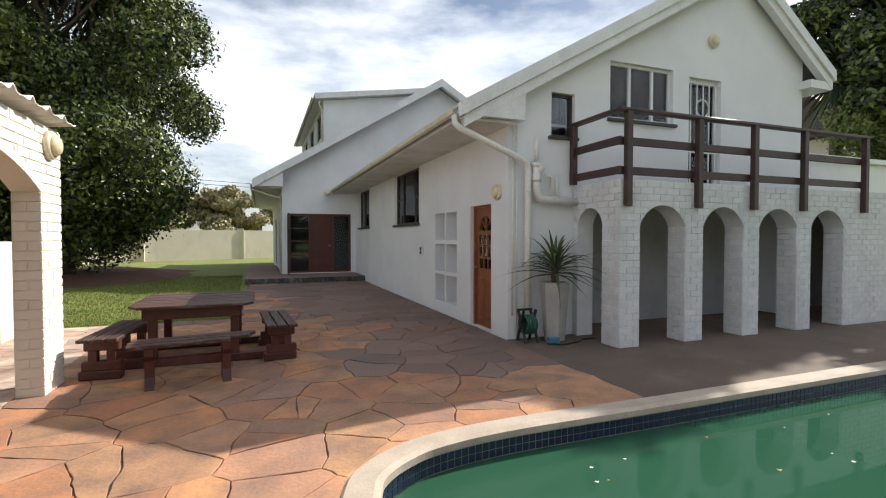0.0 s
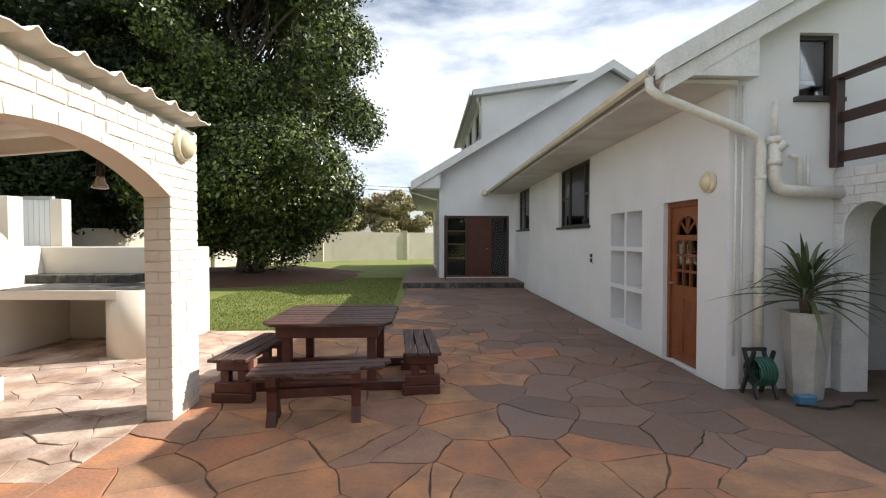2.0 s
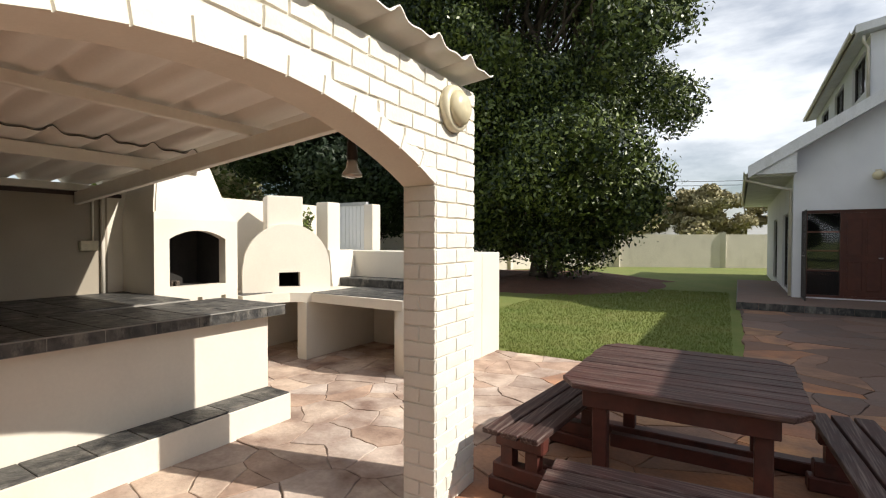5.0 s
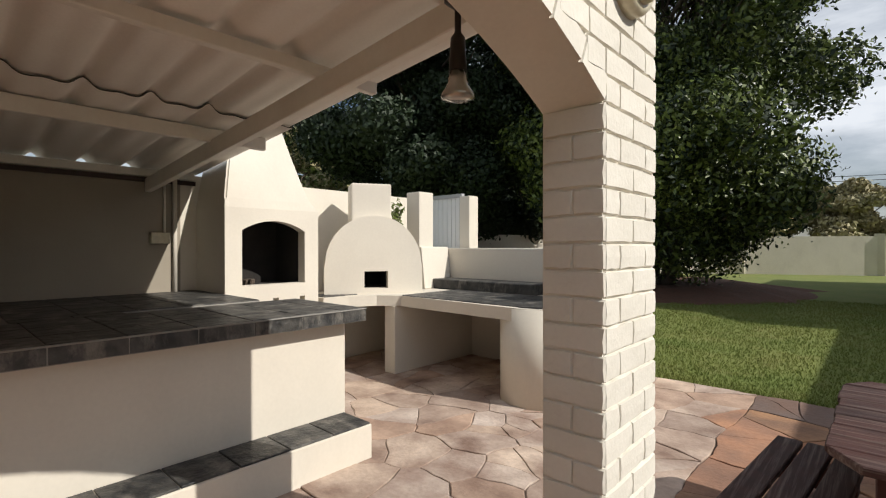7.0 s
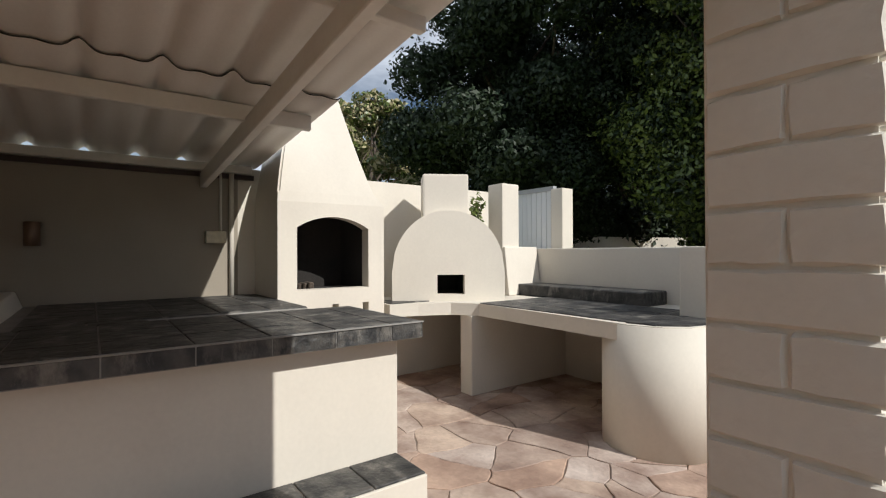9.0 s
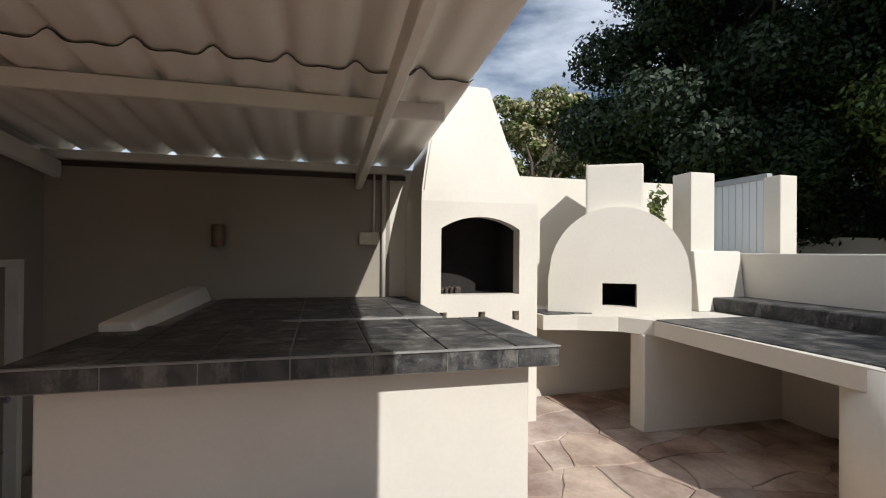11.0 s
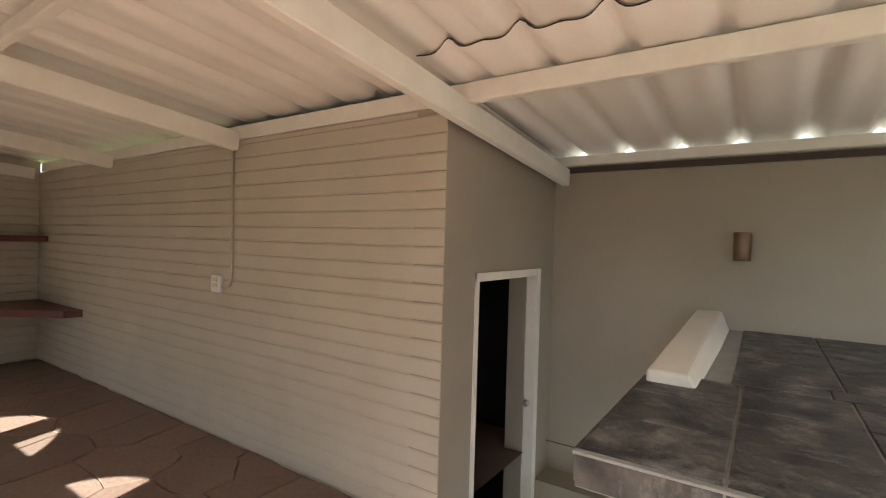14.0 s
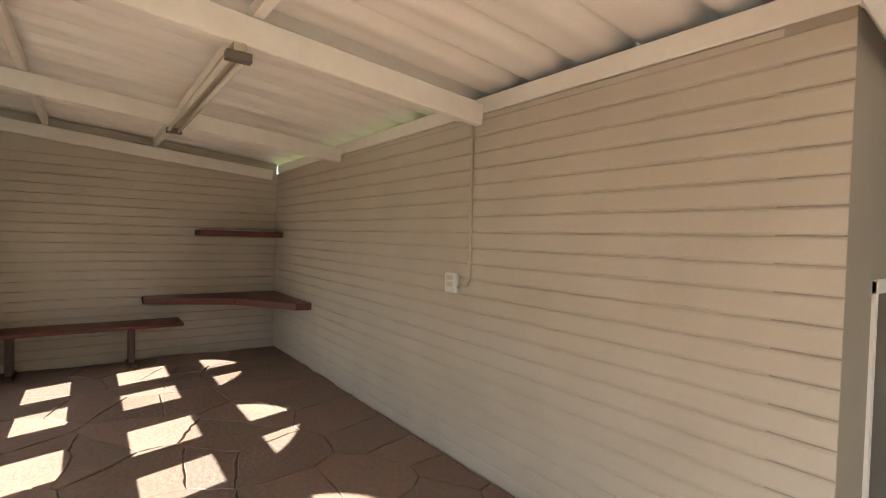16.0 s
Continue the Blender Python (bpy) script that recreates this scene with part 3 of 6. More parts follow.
# dormer
bm = bmesh.new()
sliced_wall(bm, "x", 2.462, 2.6, 19.052, 28.8, 4.8, 6.78, [(19.5, 21.2, 5.5, 6.55, 0), (22.5, 24.2, 5.5, 6.55, 0), (25.5, 27.2, 5.5, 6.55, 0)])
prism(bm, [(2.46, 4.8), (2.46, 6.78), (6.9, 7.48), (6.9, 6.5)], "y", 18.9, 19.05)
structure("wall_dormer", bm, WHITE, "white dormer wall with windows")
# black sheet for the dark behind the dormer panes
bm = bmesh.new()
box(bm, 3.2, 3.3, 19.1, 28.7, 5.0, 6.75)
structure("wall_dormer_shade", bm, ROOM_SHADE, "black sheet standing in for the unlit room behind the dormer windows")
bm = bmesh.new()
prism(bm, [(2.12, 6.95), (2.12, 6.75), (7.0, 7.5), (7.0, 7.7)], "y", 18.6, 29)
structure("roof_dormer", bm, TRIM, "white-edged shallow dormer roof", "roof")

# porch step
bm = bmesh.new()
box(bm, -0.3, A_X - 0.02, 16.4, E_Y, -0.05, 0.175)
box(bm, -0.3, 0.89, E_Y, 24, -0.05, 0.175)
bevelled(bm, 0.012, 1)
porch = structure("floor_porch", bm, GREY_FLAG, "grey slate-paved porch step", "step")

for k in range(9):
    bm = bmesh.new()
    box(bm, -0.3 + k * 0.428 + 0.004, -0.3 + (k + 1) * 0.428 - 0.004, 16.384, 16.4, 0.006, 0.165)
    part("riser_tile", bm, SLATE, porch)
for k in range(18):
    bm = bmesh.new()
    box(bm, -0.315, -0.3, 16.4 + k * 0.42, 16.812 + k * 0.42, -0.02, 0.165)
    part("riser_tile", bm, SLATE, porch)

# ---- arcade and terrace ----
PIT = [4.70, 5.88, 7.06, 8.28, 9.48]
front = bmesh.new()
arc_holes = [(a + 0.34, b, -0.1, 1.66, 0.3) for a, b in zip(PIT, PIT[1:])]
sliced_wall(front, "y", 5.1, 5.42, 4.70, 14.0, -0.1, 2.3, arc_holes)
structure("wall_arcade_front", front, WHITE_BRICK, "white painted brick arcade with round arches")
bm = bmesh.new()
sliced_wall(bm, "x", 4.70, 4.98, 5.42, B_Y, -0.1, 2.3, [(5.46, 6.02, -0.1, 1.66, 0.28)])
structure("wall_arcade_side", bm, WHITE_BRICK, "white painted brick arcade end with one arch")
bm = bmesh.new()
box(bm, 4.98, 14, 5.42, 6.8, 2.05, 2.198)
box(bm, 4.98, 14, 5.42, B_Y - 0.002, 2.2, 2.3)
box(bm, 10.0, 14.0, B_Y, B_Y + 0.2, 2.2, 2.3)
# end wall added to keep light out of the arcade
box(bm, 13.8, 14.0, 5.42, B_Y, -0.1, 2.12)
# back wall coloured grey to carry the shade inside the arcade
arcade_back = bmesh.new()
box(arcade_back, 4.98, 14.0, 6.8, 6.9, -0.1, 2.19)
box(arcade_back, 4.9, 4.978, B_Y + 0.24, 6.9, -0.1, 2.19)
structure("wall_arcade_back", arcade_back, material("shade_grey_plaster", (0.44, 0.44, 0.45), (0.36, 0.36, 0.37), 0.9, 50, 1.6, 0.6, 0.15, stain=(0.2, 0.19, 0.18), stain_amount=0.5), "plastered back wall of the arcade, its shade put into the grey colour")
structure("floor_terrace", bm, PAVING, "terrace slab above the arcade", "floor")
bm = bmesh.new()
sliced_wall(bm, "y", 7.6, 7.8, 10.0, 21.0, -0.1, 3.4, [(11.35, 12.1, 2.45, 3.05, 0)])
box(bm, 9.9, 21.0, 7.5, 7.9, 3.4, 3.52)
structure("wall_annex", bm, WHITE, "white flat-roofed annex behind the terrace")

# ---- braai shelter ----
F_X = -1.78          # outer face of the arcade
INNER_X = -2.0
BW_X, END_Y, SIDE_Y, REAR_X = -4.77, -2.85, 3.0, -6.33


def shelter_roof(x):
    """Underside of the roof sheets."""
    return 2.60 + (x - F_X) * (2.60 - 2.2) / (F_X - REAR_X)


bm = bmesh.new()
shelter_holes = [(2.95, 5.45, -0.1, 1.93, 0.32)] + [(y0, y0 + 1.26, 0.3, 1.45, 0.4) for y0 in (1.43, -0.27, -1.97)]
sliced_wall(bm, "x", INNER_X, F_X, END_Y - 0.2, 5.92, -0.1, 2.58, shelter_holes)
arcade_wall = structure("wall_shelter_front", bm, CREAM_BRICK, "cream painted brick arcade of the braai shelter")
bm = bmesh.new()
for y0 in (1.43, -0.27, -1.97):
    box(bm, -1.95, -1.9, y0 + 0.48, y0 + 0.80, 0.3, 1.86)
    for z in (0.62, 1.22):
        box(bm, -1.948, -1.902, y0, y0 + 1.26, z, z + 0.24)
structure("trim_shelter_screen", bm, DARK_WOOD, "timber cross boards in the arched openings", "screen")
bm = bmesh.new()
box(bm, BW_X - 0.2, BW_X, END_Y - 0.2, SIDE_Y - 0.2, -0.1, 2.228)
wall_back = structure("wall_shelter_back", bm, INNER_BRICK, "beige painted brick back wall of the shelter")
bm = bmesh.new()
sliced_wall(bm, "y", END_Y - 0.2, END_Y, BW_X, INNER_X, -0.1, lambda x: shelter_roof(x) + 0.018, [])
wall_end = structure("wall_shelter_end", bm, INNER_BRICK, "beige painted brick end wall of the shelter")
bm = bmesh.new()
sliced_wall(bm, "y", SIDE_Y - 0.2, SIDE_Y, REAR_X, BW_X, -0.9, lambda x: shelter_roof(x) - 0.09, [(-6.0, -5.11, -0.72, 1.32, 0)])
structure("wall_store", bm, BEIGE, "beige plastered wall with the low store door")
bm = bmesh.new()
box(bm, REAR_X - 0.22, REAR_X, 0.5, 5.72, -0.9, 2.17)
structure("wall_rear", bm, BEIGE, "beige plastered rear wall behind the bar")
bm = bmesh.new()
box(bm, REAR_X - 0.22, REAR_X, 5.72, 8.9, -0.9, 2.19)
structure("wall_rear_yard", bm, CREAM, "cream plastered rear wall behind the braai")
bm = bmesh.new()
box(bm, REAR_X, REAR_X + 0.02, 3.1, 5.86, 2.085, 2.128)
structure("trim_wall_plate", bm, RAIL_WOOD, "dark timber wall plate under the roof", "trim")
# store room lined in black so its doorway reads as unlit
bm = bmesh.new()
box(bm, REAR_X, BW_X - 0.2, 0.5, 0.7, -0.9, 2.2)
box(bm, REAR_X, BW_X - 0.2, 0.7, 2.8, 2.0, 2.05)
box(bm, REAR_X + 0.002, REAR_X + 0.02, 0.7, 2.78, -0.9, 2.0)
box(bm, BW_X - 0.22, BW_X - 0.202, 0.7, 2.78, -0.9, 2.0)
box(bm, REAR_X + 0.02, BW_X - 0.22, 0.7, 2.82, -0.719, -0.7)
structure("wall_store_shade", bm, ROOM_SHADE, "black lining that paints the shade of the store room")
bm = bmesh.new()
box(bm, REAR_X, -4.45, 0.7, 4.1, -0.8, -0.72)
box(bm, -4.45, -4.35, 3.0, 4.1, -0.8, -0.02)
box(bm, REAR_X, REAR_X + 0.25, 3.0, 4.1, -0.72, -0.24)
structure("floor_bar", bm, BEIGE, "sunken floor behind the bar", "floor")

# roof sheets
def sheet(name, x0, x1, lift, y0, y1, pitch=0.345, edge=0):
    ys = []
    y = y0
    while y < y1:
        ys.append(y)
        y += pitch / 16
    bm = bmesh.new()
    def prof(y):
        u = ((y - y0) / pitch) % 1.0
        d = abs(u - 0.5)
        return 0.055 * math.exp(-(d / 0.125) ** 2) + 0.008 * max(0.0, math.cos(u * math.tau)) ** 3
    xs = [x0 + (x1 - x0) * k / 6 for k in range(7)]
    rows = [[[bm.verts.new((x, y, shelter_roof(x) + lift + prof(y) + s)) for y in ys] for x in xs] for s in (0.0, 0.007)]
    for k, g in enumerate(rows):
        for a, b in zip(g, g[1:]):
            for i in range(len(ys) - 1):
                bm.faces.new((a[i], a[i + 1], b[i + 1], b[i])).smooth = True
    lo, hi = rows
    for i in range(len(ys) - 1):
        for e in (0, -1):
            bm.faces.new((lo[e][i], lo[e][i + 1], hi[e][i + 1], hi[e][i])).material_index = edge
    for k in range(6):
        for e in (0, -1):
            bm.faces.new((lo[k][e], lo[k + 1][e], hi[k + 1][e], hi[k][e]))
    ob = structure(name, bm, SHEET, "cream-painted corrugated roof sheeting", "roof")
    ob.data.materials.append(LAP_SHADE)
    return ob


sheet("ceiling_sheet_front", -1.63, -5.05, 0.028, -3.187, 5.92)
sheet("ceiling_sheet_rear", -4.9, -6.39, 0.006, -3.187, 3.023)
# edge=1 darkens the sheet ends for the lap's shadow line
sheet("ceiling_sheet_bar", -4.46, -6.39, 0.006, 3.023, 5.92, edge=1)

# rafters and purlins
for y in (5.43, 3.09, 1.27, -0.72, -2.78):
    end = -6.4 if y > 2.5 else BW_X + 0.0
    bm = bmesh.new()
    bar(bm, (INNER_X, y, shelter_roof(INNER_X) - 0.142), (end + 0.08, y, shelter_roof(end) - 0.142), 0.06, 0.13)
    bevelled(bm, 0.006, 1)
    tagged(part("roof_rafter", bm, TIMBER_WHITE), "cream-painted timber rafter under the roof sheets", "rafter", "shelter rafters")
for x in (-2.45, -3.4, -4.79, -6.28):
    bm = bmesh.new()
    y0 = 3.0 if x < -5 else -2.8
    deep = 0.1 if -5 < x < -4 else 0.07
    bar(bm, (x, y0, shelter_roof(x) - deep / 2), (x, 5.83, shelter_roof(x) - deep / 2), 0.05, deep)
    bevelled(bm, 0.005, 1)
    tagged(part("roof_purlin", bm, TIMBER_WHITE), "cream-painted timber purlin under the roof sheets", "purlin", "shelter purlins")

# bar counter
counter = thing("bar_counter", (-4.6, 5.1, 0), "cream plastered bar counter with dark slate top", "counter")
box_part("body", -4.7, -4.02, 4.06, 6.06, -0.02, 0.92, CREAM, counter, "smooth cream plaster", 0.008)
box_part("top_slab", -4.845, -3.88, 4.008, 6.14, 0.92, 1.006, GROUT, counter)
box_part("slab_filler", -4.98, -4.845, 4.1, 4.89, 0.82, 1.006, GROUT, counter)
box_part("rear_slab", REAR_X, -4.98, 4.1, 5.88, 0.82, 1.006, GROUT, counter)
box_part("foot_step", -4.02, -3.70, 3.0, 6.05, -0.02, 0.235, CREAM, counter, "cream plastered foot step", 0.006)
bm = bmesh.new()
for x, top in ((-6.33, 1.125), (-4.66, 1.06)):
    for y, z in ((4.02, 0.85), (4.02, top), (4.17, top), (4.27, 0.85)):
        bm.verts.new((x, y, z))
bm.verts.ensure_lookup_table()
for f in ((3, 2, 1, 0), (4, 5, 6, 7), (0, 1, 5, 4), (1, 2, 6, 5), (2, 3, 7, 6), (3, 0, 4, 7)):
    bm.faces.new([bm.verts[i] for i in f])
bevelled(bm, 0.018, 3)
part("upstand", bm, CREAM, counter, "low cream upstand wall")

# braai
braai = thing("braai_fireplace", (-6.0, 6.4, 0), "cream plastered built-in braai with tapered chimney", "fireplace")
bm = bmesh.new()
sliced_wall(bm, "x", -5.78, -5.65, 5.875, 6.885, 0, 1.84, [(6.04, 6.72, 1.08, 1.62, 0.1), (6.03, 6.09, 0.86, 0.94, 0), (6.36, 6.42, 0.86, 0.94, 0), (6.66, 6.72, 0.86, 0.94, 0)])
part("front", bm, CREAM, braai)
box_part("side_wall", REAR_X, -5.78, 5.875, 6.0, 0, 1.84, CREAM, braai)
box_part("side_wall", REAR_X, -5.78, 6.76, 6.885, 0, 1.84, CREAM, braai)
box_part("hearth", REAR_X, -5.79, 6.0, 6.76, 0.95, 1.06, SOOT, braai, "ash-grey hearth slab")
box_part("fireback", REAR_X + 0.002, REAR_X + 0.05, 6.0, 6.76, 1.06, 1.84, SOOT, braai, "sooty black fireback")
box_part("fireside", REAR_X + 0.05, -5.79, 6.0, 6.03, 1.06, 1.84, SOOT, braai)
box_part("fireside", REAR_X + 0.05, -5.79, 6.73, 6.76, 1.06, 1.84, SOOT, braai)
for k in range(5):
    box_part("charred_log", -6.2 + 0.05 * k, -6.05 + 0.05 * k, 6.1 + 0.03 * k, 6.15 + 0.03 * k, 1.06, 1.1 + 0.008 * k, BARK, braai, "", 0.01)
bm = bmesh.new()
levels = []
for k in range(13):
    f = k / 12
    levels.append((1.84 + 1.05 * f, 5.875 + 0.225 * f ** 1.3, 6.885 - 0.345 * f ** 0.62, -5.65 - 0.27 * f ** 1.2))
rings = [[bm.verts.new(p) for p in ((REAR_X, a, z), (x, a, z), (x, b, z), (REAR_X, b, z))] for z, a, b, x in levels]
for r0, r1 in zip(rings, rings[1:]):
    for i in range(4):
        bm.faces.new((r0[i], r0[(i + 1) % 4], r1[(i + 1) % 4], r1[i]))
bm.faces.new(rings[0][::-1])
bm.faces.new(rings[-1])
bmesh.ops.recalc_face_normals(bm, faces=bm.faces)
bmesh.ops.bevel(bm, geom=[e for e in bm.edges if e.is_manifold and e.calc_face_angle() > 0.6 and max(v.co.x for v in e.verts) > -6.2 and min(v.co.z for v in e.verts) > 1.845], offset=0.018, segments=3, affect="EDGES")
part("chimney", bm, CREAM, braai, "tapered cream chimney hood")

# pizza oven, set across the corner
oven = thing("pizza_oven", (-5.6, 7.6, 0), "cream plastered dome pizza oven with square mouth", "oven")
O = Matrix.Translation((-5.52, 7.57, 0)) @ Matrix.Rotation(math.atan2(0.86, 0.51), 4, "Z")


def in_oven(bm):
    bm.transform(O)
    return bm


def dome(u):
    return 1.2 + 0.63 * max(0.0, 1 - abs(u / 0.58) ** 2.1) ** 0.5


bm = bmesh.new()
sliced_wall(bm, "y", 0.0, 0.12, -0.58, 0.58, 0.76, lambda u: dome(u), [(-0.12, 0.16, 0.97, 1.17, 0)])
part("face", in_oven(bm), CREAM, oven)
bm = bmesh.new()
for a, b in zip([k * 0.06 - 0.54 for k in range(18)], [k * 0.06 - 0.48 for k in range(18)]):
    prism(bm, [(a, 0.76), (b, 0.76), (b, dome(b) - 0.06), (a, dome(a) - 0.06)], "y", 0.66, 0.8)
part("dome", in_oven(bm), CREAM, oven)
bm = bmesh.new()
box(bm, -0.2, 0.24, 0.62, 0.64, 0.9, 1.25)
box(bm, -0.2, -0.13, 0.121, 0.62, 0.9, 1.25)
box(bm, 0.17, 0.24, 0.121, 0.62, 0.9, 1.25)
box(bm, -0.13, 0.17, 0.121, 0.62, 0.9, 0.968)
box(bm, -0.13, 0.17, 0.121, 0.62, 1.175, 1.25)
part("mouth", in_oven(bm), SOOT, oven, "sooty oven mouth")
bm = bmesh.new()
box(bm, -0.26, 0.22, 0.1, 0.5, 1.7, 2.22)
bevelled(bm, 0.02, 2)
part("flue", in_oven(bm), CREAM, oven, "square cream flue")

# corner bench with slate top
bench = thing("corner_worktop", (-4.6, 8.3, 0), "cream plastered worktop on a rounded pier with slate top", "worktop")
SLAB = [(-5.6, 6.92), (-5.53, 7.2), (-5.4, 7.5), (-5.16, 7.66), (-3.72, 7.6), (-3.5, 7.59), (-3.3, 7.66), (-3.18, 7.8), (-3.14, 8.0), (-3.2, 8.26), (-3.5, 8.26), (-3.5, 9.0), (-6.33, 9.0), (-6.33, 6.92)]
bm = bmesh.new()
prism(bm, SLAB, "z", 0.78, 0.9)
part("slab", bm, CREAM, bench)
bm = bmesh.new()
lathe(bm, [(0.385, 0), (0.385, 0.893)], (-3.52, 7.97, 0), "z", 40)
part("pier", bm, CREAM, bench, "rounded cream end pier")
box_part("leg", -5.38, -5.2, 7.6, 9.0, 0, 0.78, CREAM, bench, "", 0.008)
box_part("ledge", -5.65, -4.0, 8.62, 9.0, 0.9, 1.03, SLATE, bench, "dark slate ledge", 0.01)
bm = bmesh.new()
box(bm, -6.33, -3.28, 9.0, 9.56, -0.05, 1.44)
box(bm, -3.5, -3.282, 8.25, 9.0, -0.05, 1.438)
bevelled(bm, 0.015, 2)
structure("wall_garden_low", bm, CREAM, "low cream plastered garden wall beside the lawn")
bm = bmesh.new()
box(bm, -5.907, -5.66, 8.45, 8.72, 0.9, 2.2)
prism(bm, [(-5.7, 0.9), (-5.56, 0.9), (-5.63, 1.46), (-5.7, 1.46)], "y", 8.455, 8.99)
bevelled(bm, 0.015, 2)
structure("wall_gate_pier", bm, CREAM, "cream plastered gate pier")

# self-sown weed between the oven and the gate pier
weed = thing("weed", (-5.93, 8.3, 0.9), "small green weed growing behind the pizza oven", "plant")
WEED_AT = [(-5.93, 8.3), (-5.9, 8.27), (-5.96, 8.28), (-5.92, 8.33)]

# boundary walls
BOUND = [(4.5, 39.5), (-8.5, 33.6), (-13.5, 24), (-14, 8), (-14, -6)]
bm = bmesh.new()
for (xa, ya), (xb, yb) in zip(BOUND, BOUND[1:]):
    bar(bm, (xa, ya, 0.95), (xb, yb, 0.95), 0.2, 2.1)
structure("wall_boundary", bm, BOUNDARY, "beige plastered boundary wall of the garden")
for (xa, ya), (xb, yb) in zip(BOUND[:2], BOUND[1:3]):
    L = math.hypot(xb - xa, yb - ya)
    for k in range(int(L / 6.2) + 1):
        f = k * 6.2 / L
        bm = bmesh.new()
        bar(bm, (xa + (xb - xa) * f, ya + (yb - ya) * f, -0.05), (xa + (xb - xa) * f, ya + (yb - ya) * f, 2.12), 0.42, 0.3)
        structure("trim_boundary_pier", bm, BOUNDARY, "beige plastered pier of the boundary wall", "pier")


# ---- doors and windows of the house ----
def window(name, axis, plane, u0, u1, z0, z1, cols, mat, label, outward=-1, transom=0.0, sill=None, rows=1):
    """A framed window set 9 cm inside the wall's face; cols: the edges of its lights from 0 to 1."""
    def P(a, b, u, v, z, w):
        lo, hi = sorted((plane - outward * a, plane - outward * b))
        return (lo, hi, u, v, z, w) if axis == "x" else (u, v, lo, hi, z, w)
    win = thing(name, (plane, u0, z0) if axis == "x" else (u0, plane, z0), label, "window", kind="structure")
    t = 0.045
    bm = bmesh.new()
    box(bm, *P(0.07, 0.13, u0, u1, z0, z0 + t))
    box(bm, *P(0.07, 0.13, u0, u1, z1 - t, z1))
    for c in cols:
        u = u0 + c * (u1 - u0)
        box(bm, *P(0.068, 0.132, min(max(u - t / 2, u0), u1 - t), min(max(u + t / 2, u0 + t), u1), z0, z1))
    if transom:
        zt = z0 + transom * (z1 - z0)
        box(bm, *P(0.072, 0.128, u0, u0 + (u1 - u0) * cols[1], zt - t / 2, zt + t / 2))
        if len(cols) > 3:
            box(bm, *P(0.072, 0.128, u0 + (u1 - u0) * cols[-2], u1, zt - t / 2, zt + t / 2))
    for k in range(1, rows):
        zt = z0 + (z1 - z0) * k / rows
        box(bm, *P(0.074, 0.126, u0, u1, zt - 0.015, zt + 0.015))
    rim = part("window_frame", bm, mat, win)
    for a, b in zip(cols, cols[1:]):
        bm = bmesh.new()
        box(bm, *P(0.098, 0.104, u0 + a * (u1 - u0), u0 + b * (u1 - u0), z0 + 0.01, z1 - 0.01))
        pane = part("pane", bm, GLASS, rim)
        pane.visible_shadow = False
    if sill:
        bm = bmesh.new()
        box(bm, *P(-0.05, 0.12, u0 - 0.06, u1 + 0.06, z0 - 0.05, z0))
        bevelled(bm, 0.006, 1)
        part("window_sill", bm, sill, win, "dark stone sill")
    return win


SILL = material("dark_sill", (0.05, 0.05, 0.052), None, 0.6, 30, 4, 0.5, 0.2)
window("window_large", "x", A_X, 10.37, 12.5, 1.83, 3.14, [0, 0.24, 0.72, 1], BLACK_FRAME, "large dark-framed window with side lights", -1, 0.5, SILL)
window("window_small", "x", A_X, 15.72, 17.5, 1.85, 3.14, [0, 0.6, 1], BLACK_FRAME, "small dark-framed window near the entrance", -1, 0.0, SILL)
window("window_annex", "y", 7.6, 11.35, 12.1, 2.45, 3.05, [0, 0.5, 1], WHITE_FRAME, "small white-framed annex window")
# black sheet for the dark behind the annex panes
bm = bmesh.new()
box(bm, 11.0, 12.5, 8.2, 8.3, 2.0, 3.3)
structure("wall_annex_shade", bm, ROOM_SHADE, "black sheet standing in for the unlit room behind the annex window")
window("window_bath", "y", B_Y, 4.30, 4.72, 3.05, 3.72, [0, 1], BLACK_FRAME, "small dark-framed upstairs window", -1, 0.0, SILL)
window("window_bedroom", "y", B_Y, 5.40, 6.72, 3.42, 4.34, [0, 0.34, 0.7, 1], WHITE_FRAME, "white-framed upstairs window above the terrace", -1, 0.0, SILL)
for k, y in enumerate((19.5, 22.5, 25.5)):
    window("window_dormer", "x", 2.46, y, y + 1.7, 5.5, 6.55, [0, 0.5, 1], BLACK_FRAME, "dark-framed dormer window")
for y in (19.6, 24):
    window("window_hall", "x", 0.89, y, y + 2.0, 0.2, 2.4, [0, 0.5, 1], BLACK_FRAME, "tall dark-framed side window")

# back door with a glazed fan
bd = thing("door_back", (A_X, 7.1, 0), "varnished timber door with a glazed sunburst panel", "door", kind="structure")
bm = bmesh.new()
for y in (6.70, 7.44):
    box(bm, A_X + 0.06, A_X + 0.16, y, y + 0.06, 0, 2.04)
box(bm, A_X + 0.06, A_X + 0.16, 6.76, 7.44, 1.98, 2.04)
part("door_frame", bm, DOOR_WOOD, bd)
bm = bmesh.new()
door_holes = [(6.86 + c * 0.165, 7.005 + c * 0.165, 0.98 + r * 0.2, 1.15 + r * 0.2, 0) for c in range(3) for r in range(3)]
door_holes.append((6.87, 7.33, 1.62, 1.64, 0.22))
sliced_wall(bm, "x", A_X + 0.09, A_X + 0.135, 6.76, 7.44, 0.01, 1.98, door_holes)
back_leaf = part("leaf", bm, DOOR_WOOD, bd)
